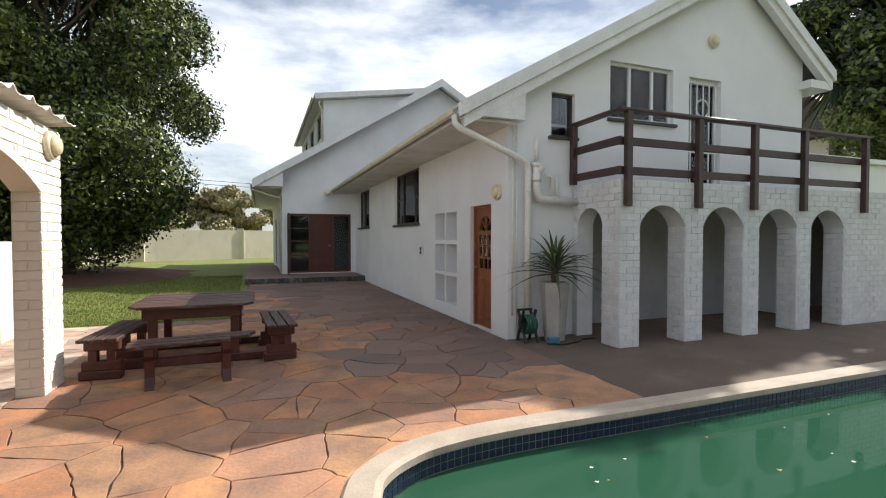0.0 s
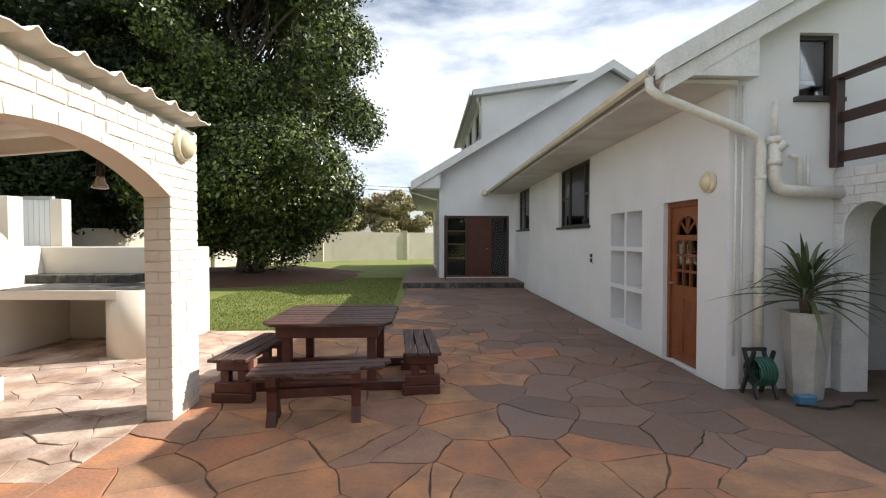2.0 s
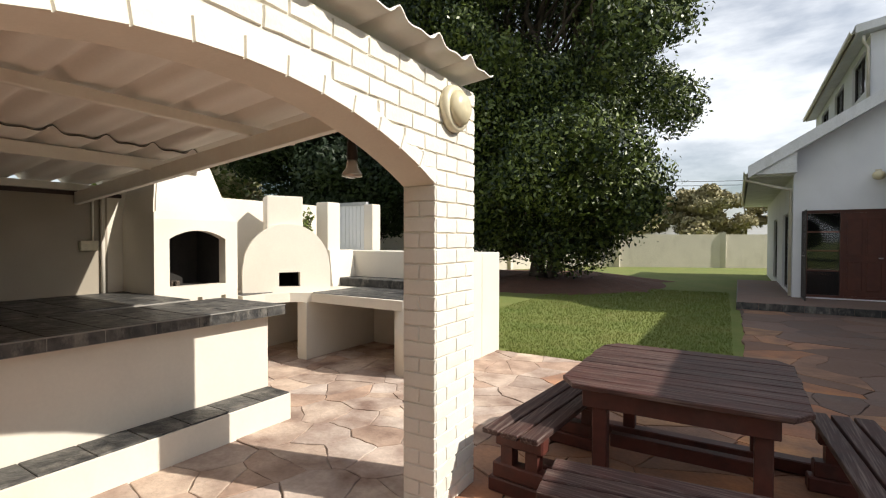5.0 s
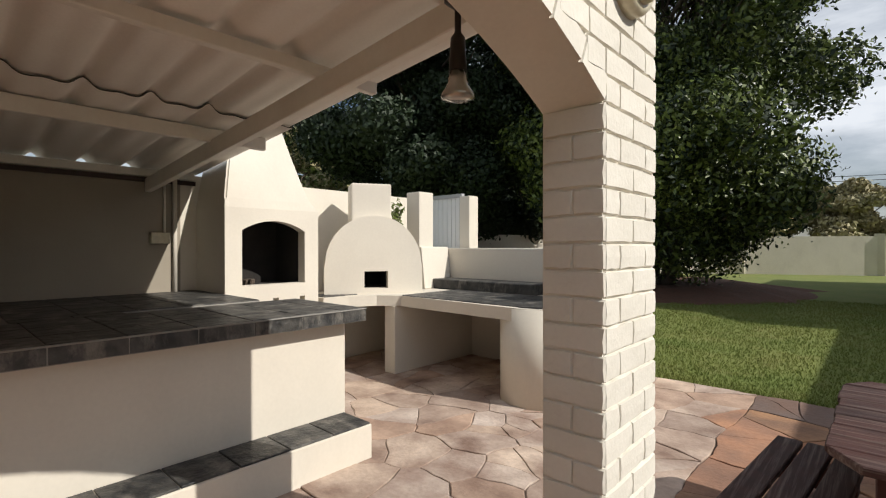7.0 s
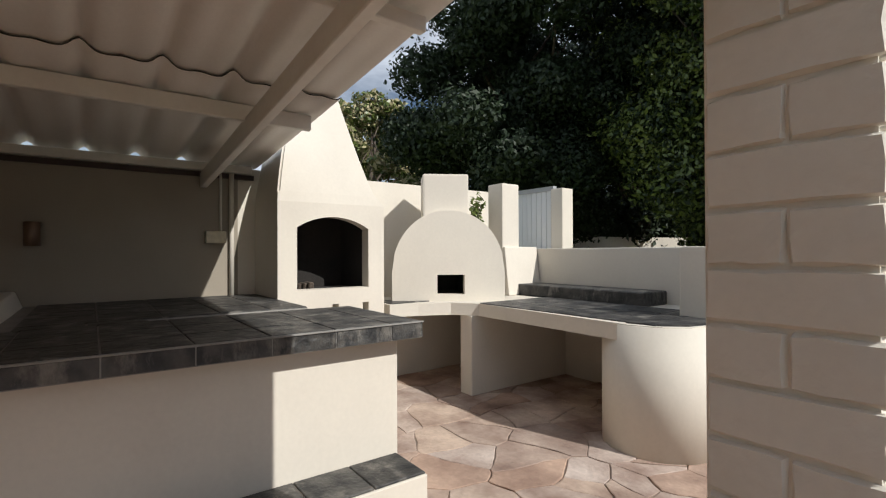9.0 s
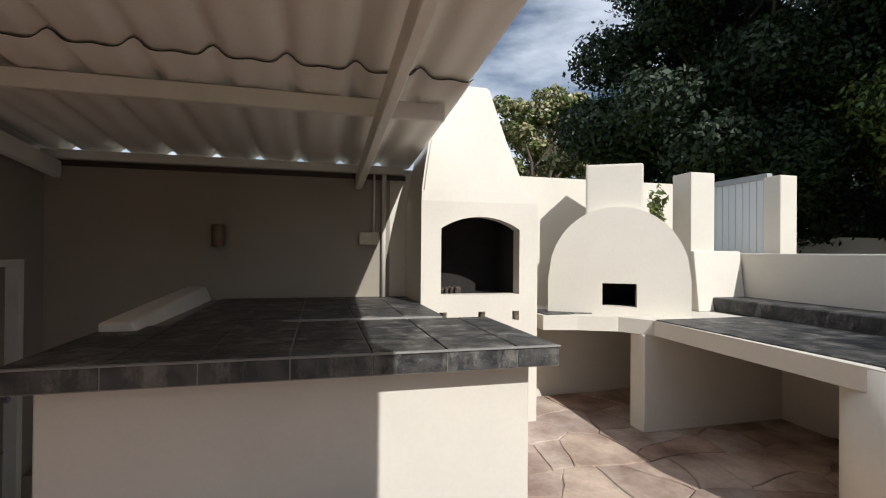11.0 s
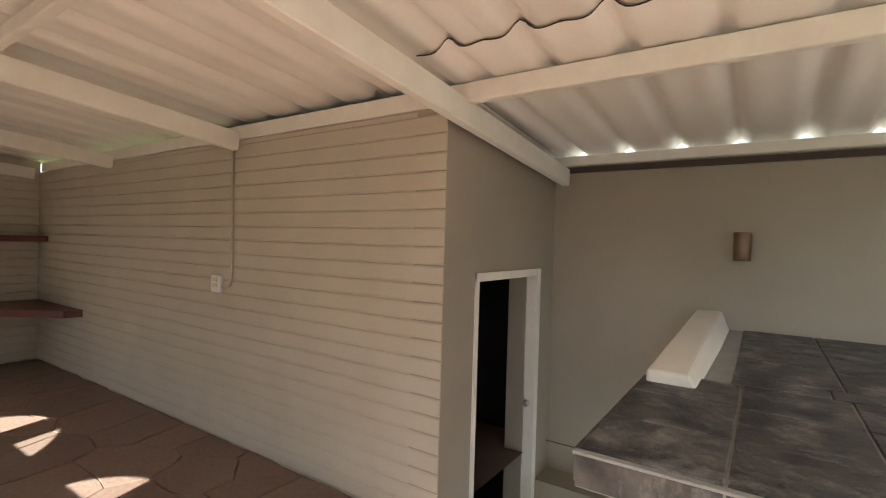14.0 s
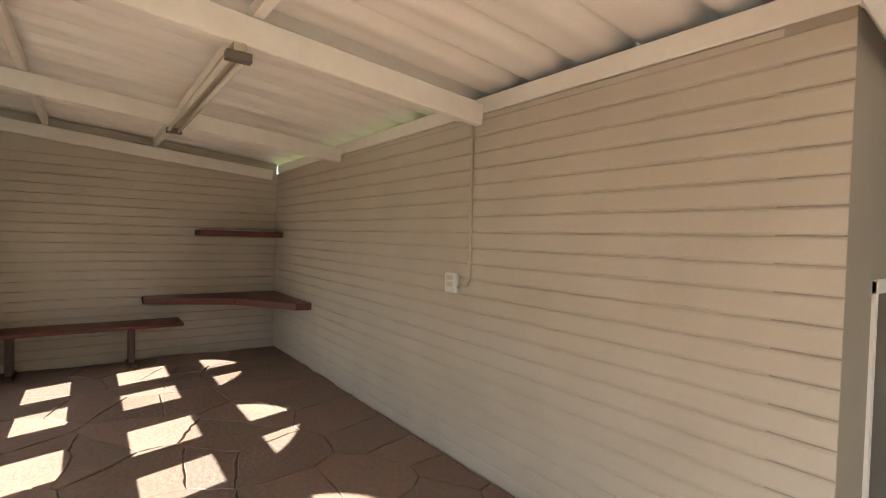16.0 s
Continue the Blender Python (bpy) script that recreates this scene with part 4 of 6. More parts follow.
for y0, y1, z0, z1 in ((6.85, 7.07, 0.14, 0.82), (7.13, 7.35, 0.14, 0.82)):
    bm = bmesh.new()
    box(bm, A_X + 0.075, A_X + 0.095, y0, y1, z0, z1)
    bevelled(bm, 0.012, 1)
    part("panel", bm, DOOR_WOOD, back_leaf)
for a in (45, 80, 100, 135):
    bm = bmesh.new()
    bar(bm, (A_X + 0.11, 7.1, 1.63), (A_X + 0.11, 7.1 + 0.22 * math.cos(radians(a)), 1.63 + 0.22 * math.sin(radians(a))), 0.02, 0.02, (1, 0, 0))
    part("sunburst_bar", bm, DOOR_WOOD, back_leaf)
bm = bmesh.new()
box(bm, A_X + 0.11, A_X + 0.115, 6.8, 7.4, 0.9, 1.9)
part("pane", bm, GLASS, back_leaf).visible_shadow = False
bm = bmesh.new()
tube(bm, [(A_X + 0.09, 7.39, 1.0), (A_X + 0.03, 7.39, 1.0), (A_X + 0.03, 7.3, 1.0)], 0.01, 8)
part("door_handle", bm, STEEL, back_leaf, "steel lever handle")

# entrance: door between two glazed side lights
ed = thing("door_entrance", (2.2, E_Y, 0.2), "dark red timber entrance door between glazed side lights", "door", kind="structure")
RED_DOOR = material("dark_red_door", (0.11, 0.035, 0.022), (0.07, 0.025, 0.018), 0.4, 20, 5, 0.6, 0.2)
bm = bmesh.new()
for x in (1.13, 1.84, 2.7, 3.32):
    box(bm, x, x + 0.06, E_Y + 0.05, E_Y + 0.15, 0.18, 2.38)
box(bm, 1.13, 3.38, E_Y + 0.052, E_Y + 0.148, 2.3, 2.38)
box(bm, 1.13, 3.38, E_Y + 0.052, E_Y + 0.148, 0.176, 0.26)
for z in (0.85, 1.35, 1.82):
    box(bm, 1.19, 1.84, E_Y + 0.06, E_Y + 0.14, z, z + 0.04)
part("door_frame", bm, RED_DOOR, ed)
bm = bmesh.new()
box(bm, 1.9, 2.7, E_Y + 0.08, E_Y + 0.13, 0.26, 2.3)
front_leaf = part("leaf", bm, RED_DOOR, ed)
for x0, x1 in ((1.98, 2.26), (2.34, 2.62)):
    for z0, z1 in ((0.4, 1.1), (1.25, 2.15)):
        bm = bmesh.new()
        box(bm, x0, x1, E_Y + 0.068, E_Y + 0.085, z0, z1)
        bevelled(bm, 0.012, 1)
        part("panel", bm, RED_DOOR, front_leaf)
for x0, x1 in ((1.19, 1.84), (2.76, 3.32)):
    bm = bmesh.new()
    box(bm, x0, x1, E_Y + 0.1, E_Y + 0.106, 0.26, 2.3)
    part("pane", bm, GLASS, ed).visible_shadow = False
bm = bmesh.new()
tube(bm, [(2.63, E_Y + 0.08, 1.2), (2.63, E_Y + 0.02, 1.2), (2.55, E_Y + 0.02, 1.2)], 0.014, 8)
part("door_handle", bm, STEEL, front_leaf, "bright steel handle")
sg = thing("security_gate", (1.08, 17.9, 0.2), "open steel security gate folded beside the entrance", "gate")
bm = bmesh.new()
for y in (17.4, 18.16):
    bar(bm, (1.08, y, 0.18), (1.08, y, 2.36), 0.03)
for z in (0.2, 1.25, 2.34):
    bar(bm, (1.08, 17.4, z), (1.08, 18.16, z), 0.025)
gate_rim = part("gate_frame", bm, BLACK_FRAME, sg)
for k in range(6):
    bm = bmesh.new()
    bar(bm, (1.08, 17.5 + k * 0.11, 0.2), (1.08, 17.5 + k * 0.11, 2.34), 0.012)
    part("bar", bm, BLACK_FRAME, gate_rim)

# terrace door with burglar bars
td = thing("door_terrace", (7.4, B_Y, 2.36), "glazed terrace door behind white burglar bars", "door", kind="structure")
bm = bmesh.new()
for x in (7.08, 7.78):
    box(bm, x, x + 0.06, B_Y + 0.08, B_Y + 0.15, 2.36, 4.28)
box(bm, 7.14, 7.78, B_Y + 0.08, B_Y + 0.15, 4.2, 4.28)
box(bm, 7.14, 7.78, B_Y + 0.08, B_Y + 0.15, 2.36, 2.46)
part("door_frame", bm, WHITE_FRAME, td)
bm = bmesh.new()
box(bm, 7.14, 7.78, B_Y + 0.12, B_Y + 0.126, 2.46, 4.2)
part("pane", bm, GLASS, td).visible_shadow = False
bm = bmesh.new()
box(bm, 7.14, 7.78, B_Y + 0.2, B_Y + 0.22, 2.46, 4.2)
part("curtain", bm, plain("brown_curtain", (0.12, 0.05, 0.035), 0.9), td)
for k in range(5):
    bm = bmesh.new()
    bar(bm, (7.17 + k * 0.145, B_Y + 0.05, 2.4), (7.17 + k * 0.145, B_Y + 0.05, 4.24), 0.016)
    part("bar", bm, WHITE_FRAME, td)
for z in (2.44, 3.0, 3.6, 4.2):
    bm = bmesh.new()
    bar(bm, (7.1, B_Y + 0.052, z), (7.84, B_Y + 0.052, z), 0.02)
    part("crossbar", bm, WHITE_FRAME, td)
bm = bmesh.new()
tube(bm, [(7.45 + 0.15 * math.cos(a), B_Y + 0.048, 3.78 + 0.15 * math.sin(a)) for a in [k * math.tau / 20 for k in range(21)]], 0.01, 6)
part("scroll", bm, WHITE_FRAME, td)

# store door behind the bar
sd = thing("door_store", (-5.55, SIDE_Y, -0.7), "white-framed store doorway standing open to a dark room", "door", kind="structure")
bm = bmesh.new()
box(bm, -6.04, -5.975, SIDE_Y - 0.06, SIDE_Y + 0.02, -0.72, 1.345)
box(bm, -5.135, -5.1, SIDE_Y - 0.06, SIDE_Y + 0.012, -0.72, 1.345)
box(bm, -6.04, -5.1, SIDE_Y - 0.06, SIDE_Y + 0.016, 1.3, 1.35)
part("door_frame", bm, TIMBER_WHITE, sd)
# reveal coloured beige, not white, to put its shadow into the colour
bm = bmesh.new()
box(bm, -6.0, -5.965, SIDE_Y - 0.2, SIDE_Y - 0.061, -0.72, 1.3)
part("reveal", bm, BEIGE, sd, "plastered reveal in darker beige that carries its shade")
bm = bmesh.new()
lathe(bm, [(0.012, 0), (0.012, 0.012), (0.022, 0.014), (0.022, 0.03), (0.008, 0.034)], (-5.975, SIDE_Y - 0.03, 0.36), "x", 12)
part("lock", bm, STEEL, sd)

# ---- terrace railing ----
rail = thing("terrace_railing", (7.3, 5.06, 2.3), "dark brown timber railing round the terrace", "railing")
for x in (4.78, 6.06, 7.2, 8.34, 9.92):
    box_part("post", x - 0.045, x + 0.045, 5.0, 5.085, 1.93, 3.2, RAIL_WOOD, rail, bev=0.006)
box_part("post", 4.6, 4.69, 6.02, 6.11, 2.31, 3.2, RAIL_WOOD, rail, bev=0.006)
for z0, z1 in ((2.36, 2.47), (2.76, 2.87)):
    box_part("rail", 4.69, 9.98, 5.088, 5.13, z0, z1, RAIL_WOOD, rail, bev=0.006)
    box_part("rail", 4.645, 4.688, 5.06, 6.14, z0, z1, RAIL_WOOD, rail, bev=0.006)
box_part("top_rail", 4.62, 10.0, 5.0, 5.13, 3.2, 3.245, RAIL_WOOD, rail, bev=0.008)
box_part("top_rail", 4.6, 4.73, 5.131, 6.14, 3.2, 3.245, RAIL_WOOD, rail, bev=0.008)


# ---- picnic table and benches ----
def planks(parent, along, u0, u1, v0, v1, z, count, gap=0.012, thick=0.032, cut=0.0):
    w = (v1 - v0 - gap * (count - 1)) / count
    for k in range(count):
        a = v0 + k * (w + gap)
        c = cut if k in (0, count - 1) else 0.0
        bm = bmesh.new()
        jit = random.uniform(-0.008, 0.008)
        if along == "x":
            lo, hi = (u0 + (c if k == 0 else 0), u1 - (c if k == 0 else 0)), (u0 + (c if k == count - 1 else 0), u1 - (c if k == count - 1 else 0))
            prism(bm, [(lo[0] + jit, a), (lo[1] + jit, a), (hi[1] + jit, a + w), (hi[0] + jit, a + w)], "z", z - thick, z + random.uniform(-0.002, 0.002))
        else:
            lo, hi = (u0 + (c if k == 0 else 0), u1 - (c if k == 0 else 0)), (u0 + (c if k == count - 1 else 0), u1 - (c if k == count - 1 else 0))
            prism(bm, [(a, lo[0] + jit), (a, lo[1] + jit), (a + w, hi[1] + jit), (a + w, hi[0] + jit)], "z", z - thick, z + random.uniform(-0.002, 0.002))
        bevelled(bm, 0.005, 1)
        part("plank", bm, WORN_X if along == "x" else WORN_Y, parent)


def turned(ob, degrees, about):
    """Turns a finished thing round an upright line."""
    m = Matrix.Translation(about) @ Matrix.Rotation(radians(degrees), 4, "Z") @ Matrix.Translation(-Vector(about))
    ob.matrix_basis = m @ ob.matrix_basis
    return ob


table = thing("picnic_table", (-0.61, 6.75, 0), "reddish-brown timber picnic table with worn plank top", "table")
planks(table, "x", -1.26, 0.06, 6.06, 7.42, 0.725, 9, cut=0.1)
for y in (6.16, 7.28):
    box_part("apron", -1.12, -0.08, y, y + 0.045, 0.56, 0.692, DARK_WOOD, table, bev=0.005)
for x in (-1.12, -0.125):
    box_part("apron", x, x + 0.045, 6.206, 7.279, 0.56, 0.691, DARK_WOOD, table, bev=0.005)
for x in (-1.07, -0.2):
    for y in (6.21, 7.18):
        box_part("leg", x, x + 0.09, y, y + 0.09, 0.1, 0.69, DARK_WOOD, table, bev=0.006)
for y in (6.2, 7.17):
    box_part("base_beam", -1.5, 0.5, y, y + 0.11, 0.005, 0.1, DARK_WOOD, table, "heavy floor beam", bev=0.008)
box_part("stretcher", -1.07, -0.11, 6.72, 6.8, 0.105, 0.2, DARK_WOOD, table, bev=0.006)


def side_bench(x0, x1, y0, y1, label, turn):
    b = thing("picnic_bench", ((x0 + x1) / 2, (y0 + y1) / 2, 0.1), label, "bench", "benches round the picnic table")
    planks(b, "y", y0, y1, x0, x1, 0.455, 3, 0.018, 0.035)
    for y in (y0 + 0.12, y1 - 0.22):
        box_part("bearer", x0 + 0.02, x1 - 0.02, y, y + 0.1, 0.31, 0.42, DARK_WOOD, b, bev=0.012)
        box_part("post", x0 + 0.06, x0 + 0.14, y + 0.01, y + 0.09, 0.2, 0.31, DARK_WOOD, b)
        box_part("post", x1 - 0.14, x1 - 0.06, y + 0.01, y + 0.09, 0.2, 0.31, DARK_WOOD, b)
        box_part("foot", x0 + 0.0, x1 - 0.0, y, y + 0.1, 0.1, 0.2, DARK_WOOD, b, bev=0.01)
        box_part("foot", x0 - 0.03, x1 + 0.0, y - 0.005, y + 0.105, 0.004, 0.1, DARK_WOOD, b, bev=0.01)
    return turned(b, turn, ((x0 + x1) / 2, (y0 + y1) / 2, 0))


side_bench(0.17, 0.52, 5.92, 7.18, "worn reddish timber bench on stacked feet in the shade", 4)
side_bench(-1.57, -1.2, 5.74, 7.02, "worn reddish timber bench beside the brick column", -5)
fb = thing("picnic_bench", (-0.55, 5.48, 0), "worn reddish timber bench with two slab legs", "bench", "benches round the picnic table")
for k, (xa, xb) in enumerate(((-1.1, -0.2), (-1.1, 0.02), (-1.08, 0.08))):
    bm = bmesh.new()
    y0 = 5.28 + k * 0.132
    prism(bm, [(xa, y0), (xb, y0), (xb + 0.03, y0 + 0.05), (xb + 0.02, y0 + 0.118), (xa, y0 + 0.118)], "z", 0.42, 0.455)
    bevelled(bm, 0.005, 1)
    part("plank", bm, WORN_X, fb)
for x in (-0.95, -0.25):
    bm = bmesh.new()
    prism(bm, [(5.3, 0.42), (5.62, 0.42), (5.62, 0.34), (5.56, 0.28), (5.56, 0.12), (5.63, 0.0), (5.51, 0.0), (5.46, 0.06), (5.41, 0.0), (5.29, 0.0), (5.36, 0.12), (5.36, 0.28), (5.3, 0.34)], "x", x, x + 0.08)
    part("leg", bm, DARK_WOOD, fb)
box_part("stretcher", -0.87, -0.25, 5.43, 5.49, 0.2, 0.28, DARK_WOOD, fb)
turned(fb, 8, (-0.55, 5.48, 0))

# ---- planter with a yucca, pipes, hose ----
pot = thing("planter", (4.18, 5.88, 0), "tall tapered grey concrete planter with a spiky plant", "planter")
bm = bmesh.new()
c = (4.18, 5.86)
def ring6(r, z):
    return [bm.verts.new((c[0] + r * math.cos(radians(60 * k + 15)), c[1] + r * math.sin(radians(60 * k + 15)), z)) for k in range(6)]
rr = [ring6(0.145, 0.0), ring6(0.15, 0.02), ring6(0.215, 0.85), ring6(0.195, 0.855), ring6(0.185, 0.78)]
for a, b in zip(rr, rr[1:]):
    for k in range(6):
        bm.faces.new((a[k], a[(k + 1) % 6], b[(k + 1) % 6], b[k]))
bm.faces.new(rr[0])
bm.faces.new(rr[-1])
part("pot", bm, CONCRETE, pot)
YUCCA = material("yucca_leaf", (0.05, 0.085, 0.035), (0.085, 0.1, 0.04), 0.45, 8, 2, 0.7, 0.1, per_object=0.3)


def blade(bm, base, direction, length, width, droop):
    d = Vector(direction).normalized()
    side = d.cross(Vector((0, 0, 1))).normalized()
    prev = None
    p = Vector(base)
    n = 6
    for i in range(n + 1):
        f = i / n
        w = width * (0.6 + 0.4 * math.sin(math.pi * min(1, f * 1.3))) * (1 - f ** 3) + 0.001
        q = p + d * length * f + Vector((0, 0, -droop * f * f * length))
        up = Vector((0, 0, 0.25 * w))
        row = [bm.verts.new(q - side * w / 2 + up), bm.verts.new(q), bm.verts.new(q + side * w / 2 + up)]
        if prev:
            for k in range(2):
                bm.faces.new((prev[k], prev[k + 1], row[k + 1], row[k]))
        prev = row


yucca = thing("yucca_plant", (4.18, 5.86, 0.79), "spiky green yucca growing in the concrete planter", "plant")
bm = bmesh.new()
tube(bm, [(4.18, 5.86, 0.77), (4.17, 5.86, 0.95), (4.19, 5.85, 1.12)], 0.05, 8)
part("stem", bm, BARK, yucca)
rnd = random.Random(4)
for k in range(64):
    a = k * 2.399
    el = radians(-15 + 85 * (k / 64) ** 0.8)
    bm = bmesh.new()
    blade(bm, (4.18, 5.86, 0.95 + 0.17 * k / 64), (math.cos(a) * math.cos(el), math.sin(a) * math.cos(el), math.sin(el) + 0.2), rnd.uniform(0.66, 1.0), 0.048, rnd.uniform(0.2, 0.8))
    part("leaf", bm, YUCCA, yucca)

dp = thing("downpipe", (3.84, 6.05, 0.43), "cream plastic downpipe from the gutter to the ground", "pipe")
bm = bmesh.new()
tube(bm, [(2.66, 6.04, 3.18), (2.66, 6.02, 3.08), (2.72, 6.01, 3.02), (3.68, 6.04, 2.66), (3.8, 6.05, 2.6), (3.84, 6.055, 2.5), (3.84, 6.06, 1.5), (3.84, 6.06, 0.42)], 0.047, 12)
part("pipe", bm, PIPE, dp)
for z in (2.2, 1.0):
    bm = bmesh.new()
    lathe(bm, [(0.05, -0.02), (0.056, -0.018), (0.056, 0.018), (0.05, 0.02)], (3.84, 6.06, z), "z", 16)
    part("bracket", bm, PIPE, dp)
sp = thing("soil_pipe", (4.05, 6.06, 2.1), "white plastic soil pipe with vents running into the arcade", "pipe")
bm = bmesh.new()
tube(bm, [(3.98, 6.06, 2.98), (3.98, 6.06, 2.62)], 0.03, 10)
tube(bm, [(3.98, 6.06, 2.62), (3.98, 6.06, 2.2), (4.02, 6.06, 2.1), (4.1, 6.06, 2.07), (4.72, 6.06, 2.05)], 0.062, 12)
for z in (2.58, 2.36):
    lathe(bm, [(0.064, -0.03), (0.074, -0.028), (0.074, 0.028), (0.064, 0.03)], (3.98, 6.06, z), "z", 16)
tube(bm, [(3.99, 6.05, 2.48), (4.05, 6.0, 2.55)], 0.05, 10)
tube(bm, [(4.14, 6.06, 2.42), (4.22, 6.06, 2.42), (4.25, 6.06, 2.38), (4.25, 6.06, 2.08)], 0.025, 8)
tube(bm, [(4.34, 6.06, 2.45), (4.34, 6.06, 2.1)], 0.016, 8)
part("pipe", bm, PIPE, sp)
cp = thing("conduit_pipes", (3.62, 6.1, 1.5), "thin painted conduits running up the wall corner", "pipe")
for x in (3.62, 3.69):
    bm = bmesh.new()
    tube(bm, [(x, 6.12, 0.35 if x < 3.65 else 0.05), (x, 6.12, 3.15)], 0.013, 8)
    part("conduit", bm, PIPE, cp)
for pts, label in (([(-0.14, 18.0, 3.33), (-0.14, 18.02, 3.2), (0.5, 18.1, 3.0), (0.82, 18.16, 2.92), (0.84, 18.3, 2.8), (0.84, 18.3, 0.2)], "cream downpipe under the entrance eave"),
                   ([(2.3, 18.75, 6.7), (2.3, 18.76, 6.55), (2.4, 18.84, 6.4), (2.42, 18.86, 5.15)], "cream downpipe at the dormer corner")):
    ep = thing("downpipe", pts[-1], label, "pipe")
    bm = bmesh.new()
    tube(bm, pts, 0.035, 10)
    part("pipe", bm, GUTTER, ep)
gut3 = thing("roof_gutter", (2.1, 24, 6.8), "cream gutter along the dormer eave", "gutter")
part("trough", gutter_mesh(2.12, 18.65, 28.9, 6.82), GUTTER, gut3)
hr = thing("hose_reel", (3.75, 5.9, 0), "black hose reel with green hose leaning on the wall", "hose reel")
HOSE = plain("green_hose", (0.02, 0.09, 0.06), 0.5)
BLACKP = plain("black_plastic", (0.018, 0.018, 0.02), 0.5)
bm = bmesh.new()
for x in (3.66, 3.86):
    bar(bm, (x, 5.8, 0.0), (x, 6.02, 0.46), 0.03)
    bar(bm, (x, 6.04, 0.0), (x, 5.86, 0.46), 0.03)
bar(bm, (3.64, 6.0, 0.45), (3.88, 6.0, 0.45), 0.03)
part("stand", bm, BLACKP, hr)
bm = bmesh.new()
for k in range(6):
    tube(bm, [(3.68 + k * 0.03, 5.9 + 0.13 * math.cos(a), 0.25 + 0.13 * math.sin(a)) for a in [j * math.tau / 20 for j in range(21)]], 0.014, 6)
part("coil", bm, HOSE, hr, "coiled green hose")
hs = thing("garden_hose", (4.3, 5.5, 0.01), "dark garden hose lying on the paving", "hose")
bm = bmesh.new()
tube(bm, [(3.9 + 0.06 * k, 5.62 - 0.1 * math.sin(k * 0.35) + 0.02 * math.sin(k * 1.3), 0.012) for k in range(16)], 0.011, 6)
part("hose", bm, BLACKP, hs)
bb = thing("blue_box", (4.0, 5.62, 0), "small blue plastic box on the paving", "box")
box_part("body", 3.93, 4.1, 5.6, 5.7, 0.0, 0.09, plain("blue_plastic", (0.05, 0.15, 0.25), 0.5), bb, bev=0.01)


# ---- lamps, sockets, boxes ----
LAMP_GLASS = material("frosted_lamp", (0.7, 0.62, 0.42), None, 0.3, 20, 4, 0.4, 0)


def bulkhead(at, axis, sign, r, label):
    ob = thing("bulkhead_light", at, label, "wall light", "round wall lights")
    bm = bmesh.new()
    lathe(bm, [(r, 0), (r, sign * 0.03), (r * 0.93, sign * 0.05), (r * 0.8, sign * 0.052)], at, axis, 28)
    rim = part("rim", bm, PLASTIC, ob)
    bm = bmesh.new()
    lathe(bm, [(r * 0.79, sign * 0.03), (r * 0.72, sign * 0.075), (r * 0.5, sign * 0.1), (r * 0.2, sign * 0.11)], at, axis, 28)
    part("diffuser", bm, LAMP_GLASS, rim, "yellowed frosted diffuser")


bulkhead((F_X + 0.012, 5.62, 2.4), "x", 1, 0.14, "round yellowed wall light on the brick column")
bulkhead((A_X, 6.46, 2.2), "x", -1, 0.12, "round yellowed wall light beside the back door")
bulkhead((7.62, B_Y, 4.95), "y", -1, 0.12, "round wall light high on the gable")
gl = thing("globe_light", (2.5, E_Y, 3.2), "round globe light above the entrance", "wall light")
bm = bmesh.new()
lathe(bm, [(0.03, 0.06), (0.1, 0.03), (0.13, -0.04), (0.1, -0.12), (0.03, -0.15)], (2.5, E_Y - 0.14, 3.2), "z", 20)
part("globe", bm, LAMP_GLASS, gl)
box_part("mount", 2.45, 2.55, E_Y - 0.15, E_Y, 3.24, 3.3, PLASTIC, gl)
sl = thing("spot_lamp", (-2.05, 5.03, 2.0), "hanging spot lamp with a dark stem under the roof", "lamp")
bm = bmesh.new()
lathe(bm, [(0.05, 0.275), (0.05, 0.25), (0.03, 0.235), (0.012, 0.22), (0.012, 0.14), (0.026, 0.12), (0.03, 0.06), (0.034, 0.0)], (-2.22, 5.24, 2.08), "z", 14)
part("stem", bm, plain("dark_bronze", (0.03, 0.022, 0.018), 0.45, 0.4), sl)
bm = bmesh.new()
lathe(bm, [(0.03, 0.02), (0.04, -0.03), (0.06, -0.06), (0.06, -0.075), (0.02, -0.085)], (-2.22, 5.24, 2.06), "z", 18)
part("bulb", bm, plain("reflector_bulb", (0.45, 0.42, 0.38), 0.15, 0.6), sl)
wlm = thing("wall_lamp", (REAR_X, 4.28, 1.55), "small bronze up-and-down wall lamp", "wall light")
bm = bmesh.new()
lathe(bm, [(0.045, -0.09), (0.05, -0.085), (0.05, 0.085), (0.045, 0.09)], (REAR_X + 0.075, 4.27, 1.55), "z", 18)
part("shade", bm, plain("bronze", (0.2, 0.13, 0.09), 0.4, 0.5), wlm)
box_part("mount", REAR_X, REAR_X + 0.03, 4.24, 4.3, 1.5, 1.6, PLASTIC, wlm)
eb = thing("junction_box", (REAR_X, 5.53, 1.55), "cream electrical box with conduit on the rear wall", "electrical box")
box_part("box", REAR_X, REAR_X + 0.06, 5.44, 5.61, 1.49, 1.6, PLASTIC, eb, bev=0.006)
bm = bmesh.new()
tube(bm, [(REAR_X + 0.02, 5.57, 1.6), (REAR_X + 0.02, 5.57, 2.16)], 0.011, 8)
part("conduit", bm, TIMBER_WHITE, eb)
vp = thing("wall_pipe", (REAR_X, 5.66, 1.0), "cream-painted pipe beside the chimney", "pipe")
bm = bmesh.new()
tube(bm, [(REAR_X + 0.03, 5.66, 1.0), (REAR_X + 0.03, 5.66, 2.15)], 0.022, 10)
part("pipe", bm, CREAM, vp)
